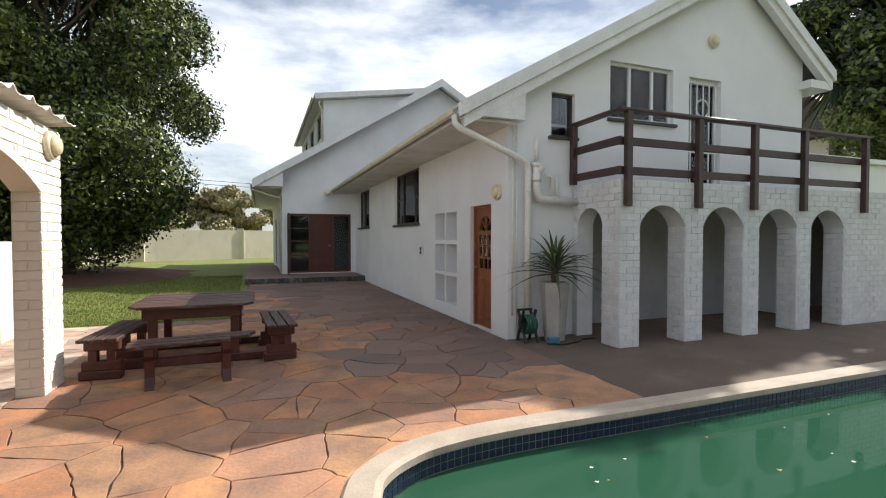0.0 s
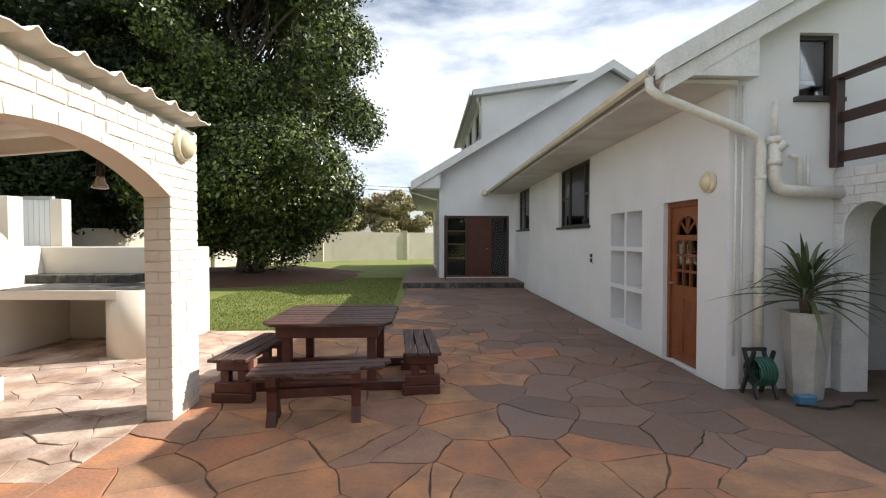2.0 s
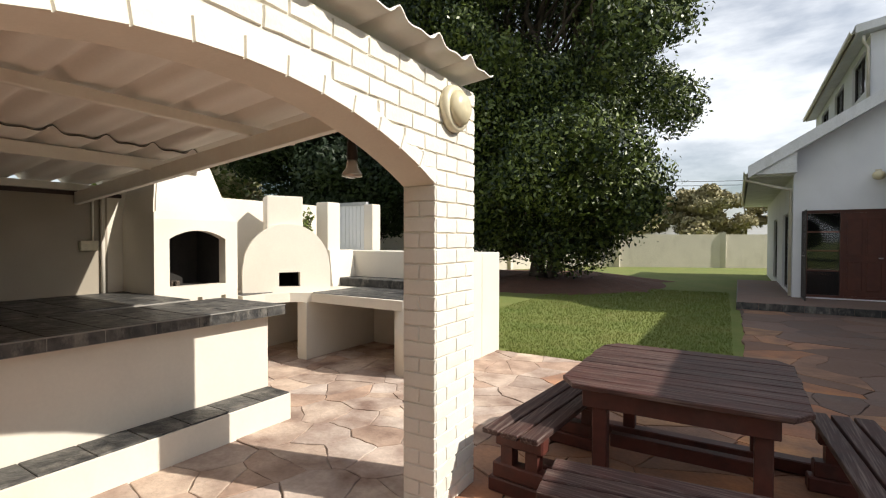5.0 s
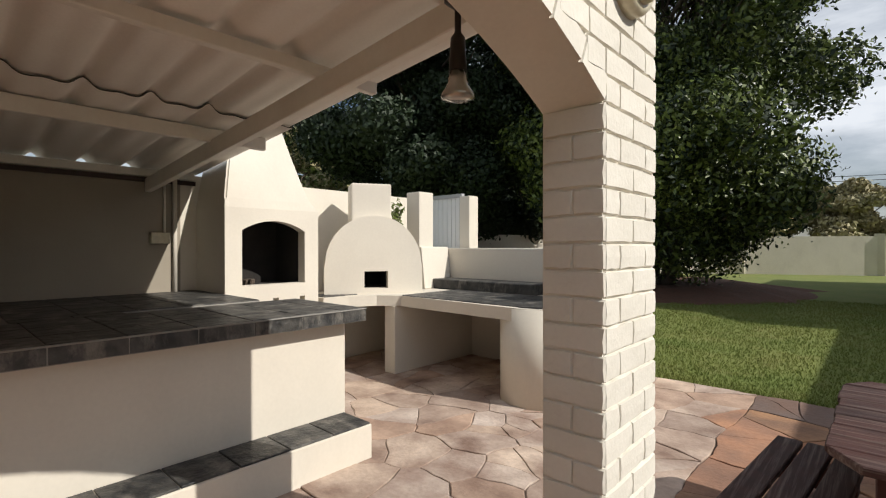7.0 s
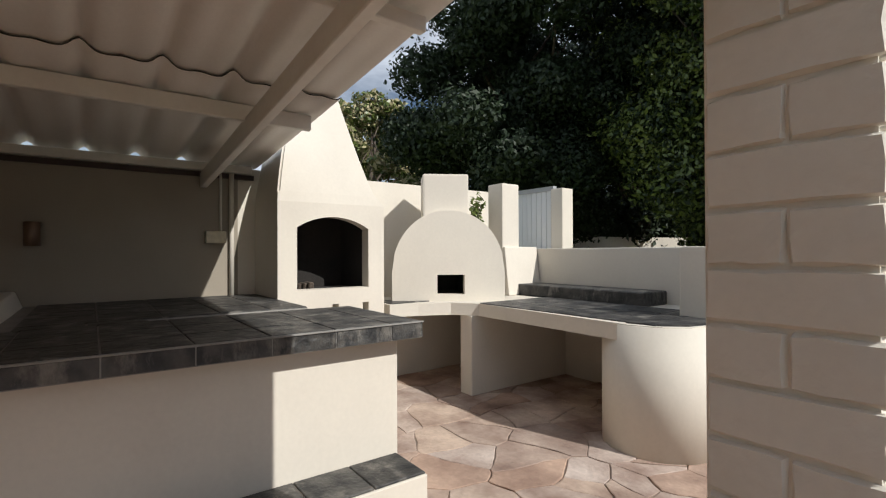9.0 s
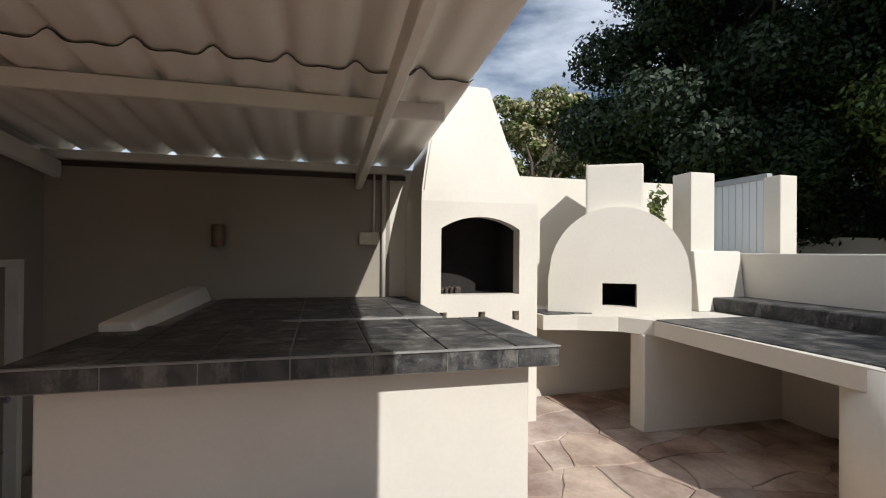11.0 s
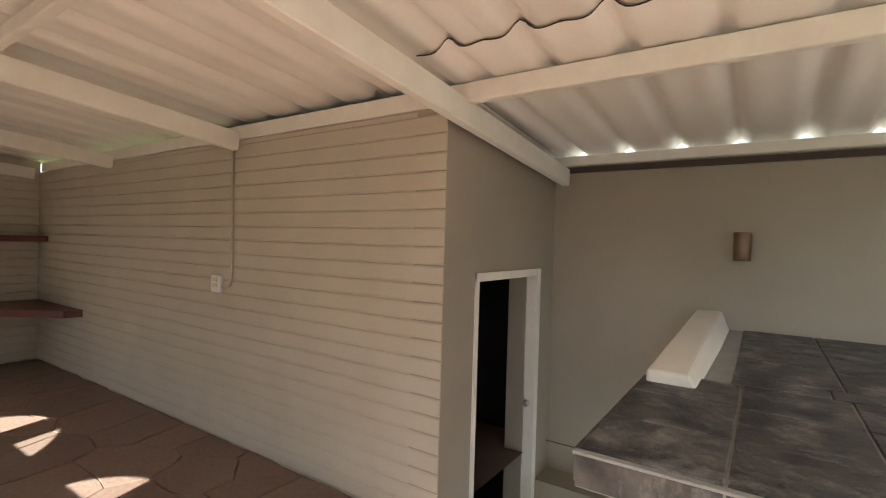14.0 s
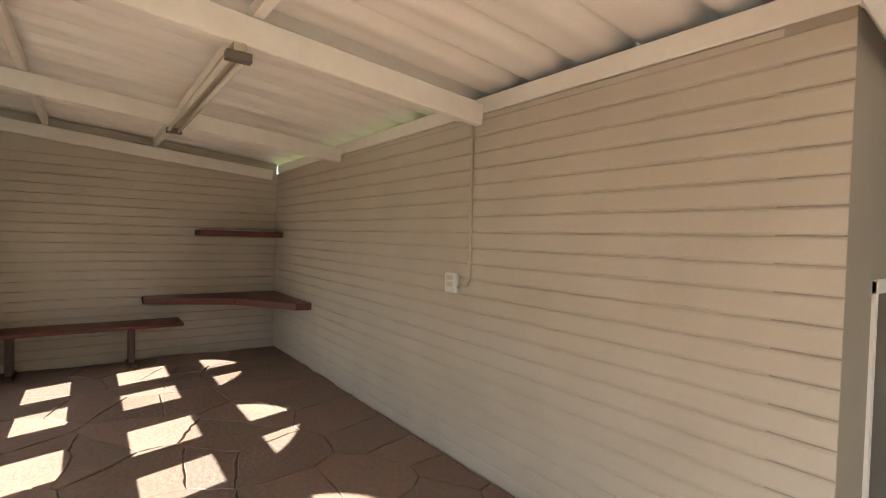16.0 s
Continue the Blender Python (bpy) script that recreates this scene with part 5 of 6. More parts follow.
so = thing("wall_socket", (BW_X, 0.98, 1.16), "white wall socket with a conduit on the brick wall", "socket")
box_part("plate", BW_X + 0.008, BW_X + 0.045, 0.91, 1.03, 1.1, 1.23, WHITE_FRAME, so, bev=0.008)
for z in (1.14, 1.185):
    box_part("switch", BW_X + 0.045, BW_X + 0.052, 0.94, 1.0, z, z + 0.03, PLASTIC, so)
bm = bmesh.new()
tube(bm, [(BW_X + 0.02, 1.03, 1.14), (BW_X + 0.02, 1.12, 1.16), (BW_X + 0.02, 1.14, 1.22), (BW_X + 0.02, 1.13, 2.2)], 0.01, 8)
part("conduit", bm, INNER_BRICK, so)
ps = thing("outdoor_socket", (A_X, 10.14, 1.2), "double outdoor socket box on the house wall", "socket")
box_part("plate", A_X - 0.04, A_X, 10.05, 10.22, 1.1, 1.32, WHITE_FRAME, ps, bev=0.006)
for z in (1.13, 1.22):
    box_part("cover", A_X - 0.05, A_X - 0.041, 10.08, 10.19, z, z + 0.07, BLACKP, ps)
for y, z in ((13.6, 0.86), (11.2, 0.85)):
    av = thing("air_vent", (A_X, y, z), "white louvred air brick in the house wall", "vent")
    for k in range(4):
        box_part("slat", A_X - 0.012, A_X, y, y + 0.22, z + k * 0.035, z + k * 0.035 + 0.018, WHITE, av)
fl = thing("fluorescent_light", (-3.32, 0.35, 2.3), "twin-tube fluorescent batten under the roof", "ceiling light")
zf = lambda x: shelter_roof(x)
box_part("batten", -3.345, -3.295, -0.68, 1.3, zf(-3.3) - 0.245, zf(-3.3) - 0.21, plain("aged_metal", (0.45, 0.4, 0.3), 0.45, 0.3), fl)
for x in (-3.352, -3.288):
    bm = bmesh.new()
    tube(bm, [(x, -0.64, zf(-3.3) - 0.262), (x, 1.26, zf(-3.3) - 0.262)], 0.014, 10)
    part("lamp_tube", bm, plain("unlit_tube", (0.6, 0.58, 0.5), 0.2), fl)
for y in (-0.68, 1.255):
    box_part("end_cap", -3.372, -3.268, y, y + 0.045, zf(-3.3) - 0.285, zf(-3.3) - 0.246, plain("dark_cap", (0.12, 0.1, 0.08), 0.5), fl)

# ---- shelves and bench inside ----
SHELF = material("red_brown_shelf", (0.13, 0.03, 0.02), (0.08, 0.022, 0.016), 0.4, 20, 5, 0.6, 0.2, per_object=0.1)
ush = thing("corner_shelf", (-4.3, -2.68, 1.41), "dark red timber shelf fixed in the brick corner", "shelf")
box_part("board", -4.758, -3.82, END_Y + 0.008, -2.52, 1.405, 1.47, SHELF, ush, bev=0.006)
lsh = thing("corner_desk", (-4.3, -2.4, 0.66), "red-brown timber corner counter fixed to the brick walls", "shelf")
bm = bmesh.new()
prism(bm, [(-4.758, END_Y + 0.01), (-3.3, END_Y + 0.01), (-3.3, -2.62), (-4.14, -2.22)], "z", 0.64, 0.71)
part("board", bm, SHELF, lsh)
bm = bmesh.new()
prism(bm, [(-4.758, END_Y + 0.02), (-4.15, -2.21), (-4.6, -1.55), (-4.758, -1.52)], "z", 0.638, 0.712)
part("board", bm, SHELF, lsh)
wb = thing("wall_bench", (-2.7, -2.55, 0), "dark timber bench standing along the end wall", "bench")
box_part("seat", -3.66, -1.95, -2.78, -2.38, 0.415, 0.455, SHELF, wb, bev=0.008)
for x in (-3.22, -2.25):
    box_part("leg", x, x + 0.06, -2.66, -2.5, 0.03, 0.415, RAIL_WOOD, wb, bev=0.005)
    box_part("foot", x - 0.01, x + 0.07, -2.74, -2.42, 0.004, 0.04, RAIL_WOOD, wb)

# ---- gate beyond the low wall ----
gate = thing("side_gate", (-6.4, 9.75, 0), "white ribbed metal gate between garden walls", "gate")
for k in range(9):
    box_part("panel", -6.86 + k * 0.092, -6.775 + k * 0.092, 9.73, 9.75 + 0.012 * (k % 2), 0.05, 2.24, WHITE_FRAME, gate)
bm = bmesh.new()
box(bm, -6.88, -5.985, 9.71, 9.78, 2.24, 2.3)
box(bm, -6.03, -5.985, 9.71, 9.78, 0.02, 2.24)
part("gate_frame", bm, plain("grey_gate_frame", (0.35, 0.36, 0.37), 0.5), gate)
bm = bmesh.new()
box(bm, -5.98, -5.78, 9.65, 9.87, -0.05, 2.25)
bevelled(bm, 0.015, 2)
structure("wall_gate_post", bm, CREAM, "cream plastered gate post")

# ---- trees ----
def leaf_cloud(name, blobs, count, size, mat, parent, seed, flat=0.5):
    """Leaves scattered through and over lumps of a crown; blobs are (x, y, z, rx, ry, rz)."""
    r = np.random.RandomState(seed)
    vol = np.array([b[3] * b[4] + b[4] * b[5] for b in blobs])
    pick = r.choice(len(blobs), count, p=vol / vol.sum())
    B = np.array(blobs)[pick]
    d = r.normal(size=(count, 3))
    d /= np.linalg.norm(d, axis=1)[:, None]
    rad = (r.uniform(0.45, 1.0, count) ** 0.45)[:, None] * (1 + 0.16 * r.normal(size=(count, 1)))
    c = B[:, :3] + d * B[:, 3:] * rad
    nrm = d + r.normal(size=(count, 3)) * 0.8
    nrm /= np.linalg.norm(nrm, axis=1)[:, None]
    t = np.cross(nrm, r.normal(size=(count, 3)))
    t /= np.linalg.norm(t, axis=1)[:, None]
    b = np.cross(nrm, t)
    s = (size * r.uniform(0.6, 1.4, count))[:, None]
    v = np.empty((count, 4, 3))
    v[:, 0], v[:, 2] = c - t * s, c + t * s
    v[:, 1], v[:, 3] = c + b * s * flat + nrm * s * 0.2, c - b * s * flat + nrm * s * 0.2
    me = bpy.data.meshes.new(name)
    me.vertices.add(count * 4)
    me.vertices.foreach_set("co", v.reshape(-1))
    me.loops.add(count * 4)
    me.loops.foreach_set("vertex_index", np.arange(count * 4))
    me.polygons.add(count)
    me.polygons.foreach_set("loop_start", np.arange(count) * 4)
    me.materials.append(mat)
    me.update(calc_edges=True)
    ob = new(name, me)
    ob.parent = parent
    ob.matrix_parent_inverse = parent.matrix_basis.inverted()
    return ob


def limb(bm, a, b, r0, r1, r, bends=4):
    a, b = Vector(a), Vector(b)
    pts = [a.lerp(b, k / bends) + (Vector((r.uniform(-1, 1), r.uniform(-1, 1), r.uniform(-0.5, 0.5))) * (b - a).length * 0.05 if 0 < k < bends else Vector()) for k in range(bends + 1)]
    tube(bm, pts, r0, 8, [r0 + (r1 - r0) * k / bends for k in range(bends + 1)])


def tree(base, height, spread, seed, leaves, size, mats, label, low=0.12, lumps=70, trunk=0.28, squash=1.0, stems=3, lump=1.0):
    r = random.Random(seed)
    ob = thing("tree", base, label, "tree")
    x, y, z = base
    bm = bmesh.new()
    tips = []
    for k in range(stems):
        a = k * math.tau / stems + r.uniform(-0.3, 0.3)
        foot = (x + 0.35 * math.cos(a) * (stems > 1), y + 0.35 * math.sin(a) * (stems > 1), z - 0.15)
        top = (x + spread * 0.25 * math.cos(a), y + spread * 0.25 * math.sin(a), z + height * 0.75)
        limb(bm, foot, top, trunk, trunk * 0.25, r, 6)
        tips.append((foot, top))
    stem = part("trunk", bm, BARK, ob)
    blobs = []
    for k in range(lumps):
        h = low + (0.97 - low) * (k + r.random()) / lumps
        wide = min(1.0, 0.35 + ((h - low) / 0.22) ** 0.7 * 0.65) * math.sqrt(max(0.05, 1 - max(0.0, (h - 0.6) / 0.42) ** 2))
        a = r.uniform(0, math.tau)
        q = spread * wide * r.uniform(0.12, 1.0) ** 0.6 * 0.87
        s = spread * r.uniform(0.14, 0.26) * lump
        blobs.append((x + q * math.cos(a), y + q * math.sin(a), z + height * h, s, s, s * 0.75 * squash))
    for k, b in enumerate(blobs[::3]):
        bm = bmesh.new()
        f, t = tips[k % stems]
        g = Vector(f).lerp(Vector(t), max(0.1, min(0.95, (b[2] - z) / height - 0.12)))
        limb(bm, g, b[:3], trunk * 0.3, 0.02, r, 4)
        part("branch", bm, BARK, stem)
    for i, m in enumerate(mats):
        leaf_cloud("crown", blobs, leaves // len(mats), size, m, ob, seed * 7 + i)
    return ob


tree((-6.6, 20.5, 0.1), 15.5, 6.0, 3, 330000, 0.08, (LEAF, LEAF, LEAF_DARK), "large dense evergreen tree with dark glossy leaves on the lawn", 0.09, 250, 0.24, 1.15, 5, 0.85)
for x, y, h, sp in ((3.0, -17.0, 9.5, 4.6), (10.5, -18.0, 10.5, 5.0), (17.0, -15.0, 9.0, 4.5)):
    tree((x, y, 0), h, sp, 50 + int(x), 30000, 0.2, (LEAF, LEAF_DARK), "dense green tree reflected in the upstairs window", 0.1, 60, 0.25)
tree((18.5, 8.7, 0), 11.5, 2.9, 61, 50000, 0.11, (LEAF, LEAF_DARK), "tall leafy tree shading the paving beside the annex", 0.45, 60, 0.2)
tree((-13.2, 17.0, 0.1), 10.5, 4.8, 11, 140000, 0.085, (LEAF_DARK,), "dark evergreen tree beyond the low garden wall", 0.17, 80, 0.22)
tree((-14.5, 25.5, 0.1), 12.0, 5.5, 13, 80000, 0.13, (LEAF_DARK,), "dark evergreen tree at the garden boundary", 0.12, 70, 0.25)
tree((-24, 16.0, 0), 9.8, 4.0, 17, 16000, 0.14, (LEAF_DRY, LEAF), "thin greyish tree beyond the boundary wall", 0.25, 40, 0.2, 0.8)
tree((-27, 20.0, 0), 9.0, 4.5, 19, 22000, 0.14, (LEAF, LEAF_DRY), "pale green tree beyond the boundary wall", 0.2, 40, 0.2, 0.8)
for k, (x, y, h, s) in enumerate(((-9, 49, 7.5, 5.0), (-3, 52, 6.2, 4.6), (-16, 44, 7.0, 5.0), (4, 56, 5.5, 4.5), (9, 60, 5.0, 4.5))):
    tree((x, y, 0), h, s, 30 + k, 26000, 0.17, (LEAF_DRY,), "brownish green tree beyond the boundary wall", 0.15, 45, 0.2, 0.8)

# palms right of the house
for k, (x, y, h) in enumerate(((17.6, 10.0, 7.6), (20.2, 10.4, 9.6))):
    pm = thing("palm_tree", (x, y, 0), "shaggy palm with drooping dark fronds", "palm")
    r = random.Random(70 + k)
    bm = bmesh.new()
    limb(bm, (x, y, -0.1), (x + 0.2, y, h), 0.24, 0.16, r, 6)
    part("trunk", bm, BARK, pm)
    for j in range(42):
        a, el = j * 2.4, radians(80 - 125 * j / 42)
        bm = bmesh.new()
        for q in range(7):
            d = Vector((math.cos(a + (q - 3) * 0.1) * math.cos(el), math.sin(a + (q - 3) * 0.1) * math.cos(el), math.sin(el) + (q - 3) * 0.03))
            blade(bm, (x + 0.2, y, h - 0.03 * j), d, r.uniform(1.3, 1.9), 0.09, r.uniform(0.2, 0.6))
        part("frond", bm, LEAF_DARK if j % 2 else YUCCA, pm)
sh = thing("shrub", (18.0, 9.2, 2.5), "leafy green shrub behind the terrace annex", "shrub")
leaf_cloud("foliage", [(16.8 + 0.6 * k, 9.2, 4.9 - 0.1 * k, 0.8, 0.6, 0.6) for k in range(6)] + [(16.8 + 0.6 * k, 9.2, 2.2, 0.7, 0.6, 2.4) for k in range(6)], 12000, 0.07, LEAF, sh, 5)
nb = thing("neighbour_house", (28, 15, 0), "neighbouring house with a dark tiled roof", "house")
box_part("wall", 23, 34, 12, 19, -0.05, 5.9, BOUNDARY, nb)
bm = bmesh.new()
prism(bm, [(11.3, 5.8), (15.5, 9.0), (19.7, 5.8)], "x", 22.3, 34.6)
part("roof", bm, material("dark_roof_tile", (0.1, 0.07, 0.06), (0.07, 0.05, 0.045), 0.8, 20, 2, 0.6, 0.5), nb)

bm = bmesh.new()
for x, y in WEED_AT:
    tube(bm, [(x, y, 0.88), (x + 0.02, y - 0.01, 1.5), (x + 0.01, y + 0.01, 1.95)], 0.006, 6)
part("stem", bm, BARK, weed)
leaf_cloud("foliage", [(x, y, 1.8 + 0.06 * k, 0.06, 0.06, 0.12) for k, (x, y) in enumerate(WEED_AT)], 160, 0.03, LEAF, weed, 3)

# mulch bed under the trees
bm = bmesh.new()
r = random.Random(8)
ring = [bm.verts.new((-7.6 + (5.4 + r.uniform(-0.5, 0.5)) * math.cos(a), 22.0 + (5.4 + r.uniform(-0.6, 0.6)) * math.sin(a), -0.03)) for a in [k * math.tau / 40 for k in range(40)]]
mid = [bm.verts.new((-7.6 + (3.4 + r.uniform(-0.4, 0.4)) * math.cos(a), 22.0 + 3.4 * math.sin(a), 0.2 + r.uniform(-0.03, 0.07))) for a in [k * math.tau / 40 for k in range(40)]]
cen = bm.verts.new((-7.6, 22.0, 0.3))
for k in range(40):
    j = (k + 1) % 40
    bm.faces.new((ring[k], ring[j], mid[j], mid[k]))
    bm.faces.new((mid[k], mid[j], cen))
structure("ground_mulch_bed", bm, MULCH, "reddish bark mulch bed under the trees", "mulch")

# lawn blades where the grass meets the paving
r = np.random.RandomState(5)
N = 46000
gx, gy = r.uniform(-5.2, -0.1, N), 9.6 + 11 * r.uniform(0, 1, N) ** 1.6
keep = (gx < -0.3 - 0.02 * (gy - 9.5)) & ~((gx < -3.2) & (gy < 9.75))
gx, gy = gx[keep], gy[keep]
N = len(gx)
ang, hh = r.uniform(0, 6.28, N), r.uniform(0.02, 0.05, N)
lean = r.uniform(-0.03, 0.03, (N, 2))
v = np.empty((N, 3, 3))
w = 0.006 + 0.0005 * (gy - 9.5)
v[:, 0] = np.stack((gx - w * np.cos(ang), gy - w * np.sin(ang), np.full(N, -0.032)), 1)
v[:, 1] = np.stack((gx + w * np.cos(ang), gy + w * np.sin(ang), np.full(N, -0.032)), 1)
v[:, 2] = np.stack((gx + lean[:, 0], gy + lean[:, 1], hh - 0.03), 1)
me = bpy.data.meshes.new("grass_blades")
me.from_pydata(v.reshape(-1, 3).tolist(), [], np.arange(N * 3).reshape(-1, 3).tolist())
me.materials.append(GRASS)
tagged(new("grass_blades", me), "short green grass blades at the lawn edge", "grass", "", "stuff")

# power line far off
pl = thing("utility_pole", (9.5, 75, 0), "distant wooden utility pole with wires", "pole")
bm = bmesh.new()
tube(bm, [(9.5, 75, -0.1), (9.5, 75, 9)], 0.14, 8)
bar(bm, (8.7, 75, 8.6), (10.3, 75, 8.6), 0.12)
part("pole", bm, BARK, pl)
for k, z in enumerate((9.0, 8.5)):
    bm = bmesh.new()
    tube(bm, [(9.5 - 6.5 * j, 75 - 3.0 * j, z - 0.25 * math.sin(math.pi * (j % 5) / 5)) for j in range(12)], 0.03, 4)
    part("wire", bm, BLACKP, pl)


# ---- tiles on the worktops ----
def tile_piece(parent, x0, x1, y0, y1, z0, z1, mat=SLATE, name="tile", inset=0.004):
    bm = bmesh.new()
    box(bm, x0 + inset, x1 - inset, y0 + inset, y1 - inset, z0, z1)
    bmesh.ops.bevel(bm, geom=[e for e in bm.edges if min(v.co.z for v in e.verts) > (z0 + z1) / 2], offset=0.003, segments=1, affect="EDGES")
    return part(name, bm, mat, parent)


ylines = [4.005, 4.33, 4.65, 4.98, 5.3, 5.62, 5.94, 6.14]
for ya, yb in zip(ylines, ylines[1:]):
    for xa, xb in zip((-4.52, -4.2), (-4.2, -3.895)):
        tile_piece(counter, xa, xb, ya, yb, 1.0, 1.014)
    tile_piece(counter, -3.893, -3.872, ya, yb, 0.925, 1.005, inset=0.003)
    if ya < 5.9:
        tile_piece(counter, -4.84, -4.52, ya, yb, 1.0, 1.014)
tile_piece(counter, -4.84, -4.52, 5.94, 6.14, 1.0, 1.014)
for xa, xb in ((-6.33, -6.0), (-6.0, -5.68), (-5.68, -5.35), (-5.35, -4.98)):
    for ya, yb in zip([4.29, 4.65, 4.98, 5.3, 5.62], [4.65, 4.98, 5.3, 5.62, 5.88]):
        tile_piece(counter, xa, xb, ya, yb, 1.0, 1.014)
for ya, yb in zip([4.29, 4.6], [4.6, 4.88]):
    tile_piece(counter, -4.98, -4.84, ya, yb, 1.0, 1.014)
box_part("nosing", -3.892, -3.868, 4.0, 6.145, 1.0055, 1.0135, GROUT, counter, "pale worn tile edge", 0.002)
box_part("filler_strip", -4.98, -4.845, 4.89, 5.88, 0.82, 0.965, CREAM, counter, "white plastered slot in the worktop")
for x0, x1 in ((-4.78, -4.35), (-4.35, -3.9)):
    bm = bmesh.new()
    box(bm, x0 + 0.004, x1 - 0.004, 6.136, 6.152, 0.925, 1.006)
    part("tile", bm, SLATE, counter)
    bm = bmesh.new()
    box(bm, x0 + 0.004, x1 - 0.004, 3.994, 4.007, 0.925, 1.006)
    part("tile", bm, SLATE, counter)
for k in range(10):
    y0 = 3.0 + k * 0.305
    tile_piece(counter, -4.016, -3.71, y0, min(6.045, y0 + 0.305), 0.232, 0.247)
for ix in range(8):
    for iy in range(6):
        x0, y0 = -5.15 + ix * 0.3, 7.66 + iy * 0.3
        if x0 > -3.55 and y0 > 8.1:
            continue
        if x0 + 0.3 > -3.2:
            continue
        if y0 < 8.6:
            tile_piece(bench, x0, x0 + 0.3, y0, min(8.62, y0 + 0.3), 0.896, 0.91)
for y0 in (6.95, 7.22):
    tile_piece(bench, -5.95, -5.62, y0, y0 + 0.26, 0.896, 0.91)
bm = bmesh.new()
prism(bm, [(-3.55, 7.63), (-3.33, 7.69), (-3.21, 7.82), (-3.17, 8.0), (-3.22, 8.24), (-3.5, 8.24), (-3.55, 8.2)], "z", 0.898, 0.911)
part("tile", bm, SLATE, bench)

# pool mosaic: one row of tiles near the camera's side, as pieces
dense = smooth_loop(POOL, 30)
dense_in = inset_loop(dense, 0.272)
acc = []
for a, b in zip(dense_in, dense_in[1:] + dense_in[:1]):
    acc.append((a, b))
step, carry, last = 0.06, 0.0, None
mos_v, mos_f = [], []
for a, b in acc:
    L = (b - a).length
    while carry < L and L > 1e-6:
        p = a.lerp(b, carry / L)
        if last is not None and (p - last).length < 0.12:
            d = (p - last).normalized()
            nrm = Vector((d.y, -d.x)) * 0.004
            q0, q1 = last + d * 0.004, p - d * 0.004
            for z0 in (-0.1, -0.162):
                i = len(mos_v)
                for q in (q0, q1):
                    for z in (z0, z0 + 0.055):
                        mos_v.append((q.x, q.y, z))
                        mos_v.append((q.x + nrm.x, q.y + nrm.y, z))
                mos_f += [(i + 1, i + 5, i + 7, i + 3), (i + 2, i + 3, i + 7, i + 6), (i, i + 1, i + 3, i + 2), (i + 4, i + 6, i + 7, i + 5)]
        last = p
        carry += step
    carry -= L
mosaic = new("mosaic_tiles", mesh_from("mosaic_tiles", mos_v, mos_f, POOL_TILE))
mosaic.parent = pool
mosaic.matrix_parent_inverse = pool.matrix_basis.inverted()
tagged(mosaic, "dark blue mosaic waterline tiles", "", "", "stuff")


# ---- bricks ----
def brick_mesh(w, h, d, key, soft_ends=1.0, cache={}):
    """A brick's outer face: proud by d, with its edges drawn in. Lies in x (length) and z, facing -y."""
    k = (round(w, 3), round(h, 3), round(d, 4), key, soft_ends)
    if k not in cache:
        r = random.Random(int(w * 1000) * 31 + int(h * 1000) * 7 + key)
        e = min(0.016, h * (0.2 if soft_ends > 0.5 else 0.12))
        eu = e * soft_ends
        wob = 0.002 if soft_ends > 0.5 else 0.0045
        j = lambda: r.uniform(-wob, wob)
        if soft_ends > 0.5:
            us = [0, e * 0.3, w * 0.35, w * 0.65, w - e * 0.3, w]
            zs = [0, e * 0.28, h * 0.5, h - e * 0.28, h]
            vs, fs = [], []
            for iz, z in enumerate(zs):
                for iu, u in enumerate(us):
                    rim = iu in (0, 5) or iz in (0, 4)
                    corner = iu in (1, 4) and iz in (1, 3)
                    out = 0.0 if rim else d * (r.uniform(0.7, 0.95) if corner else r.uniform(0.92, 1.1))
                    vs.append((u + (0 if rim else r.uniform(-0.003, 0.003)), -out, z + (r.uniform(-0.0025, 0.0025) if 0 < iu < 5 else 0)))
            for iz in range(4):
                for iu in range(5):
                    q = iz * 6 + iu
                    fs.append((q, q + 1, q + 7, q + 6))
            cache[k] = (vs, fs)
            return cache[k]
        vs = [(0, 0, 0), (w, 0, 0), (w, 0, h), (0, 0, h)]
        vs += [(eu * 0.4, -d * 0.7, e * 0.4), (w - eu * 0.4, -d * 0.7, e * 0.4), (w - eu * 0.4, -d * 0.7, h - e * 0.4), (eu * 0.4, -d * 0.7, h - e * 0.4)]
        flat_face = soft_ends < 0.5
        k2 = (lambda: 0.0) if flat_face else j
        vs += [(eu, -d + k2(), e + j()), (w - eu, -d + k2(), e + j()), (w - eu, -d + k2(), h - e + j()), (eu, -d + k2(), h - e + j())]
        fs = [(8, 9, 10, 11)]
        for a in (0, 4):
            for i in range(4):
                q = (i + 1) % 4
                fs.append((a + i, a + q, a + 4 + q, a + 4 + i))
        cache[k] = (vs, fs)
    return cache[k]


BRICK_DATA = {}


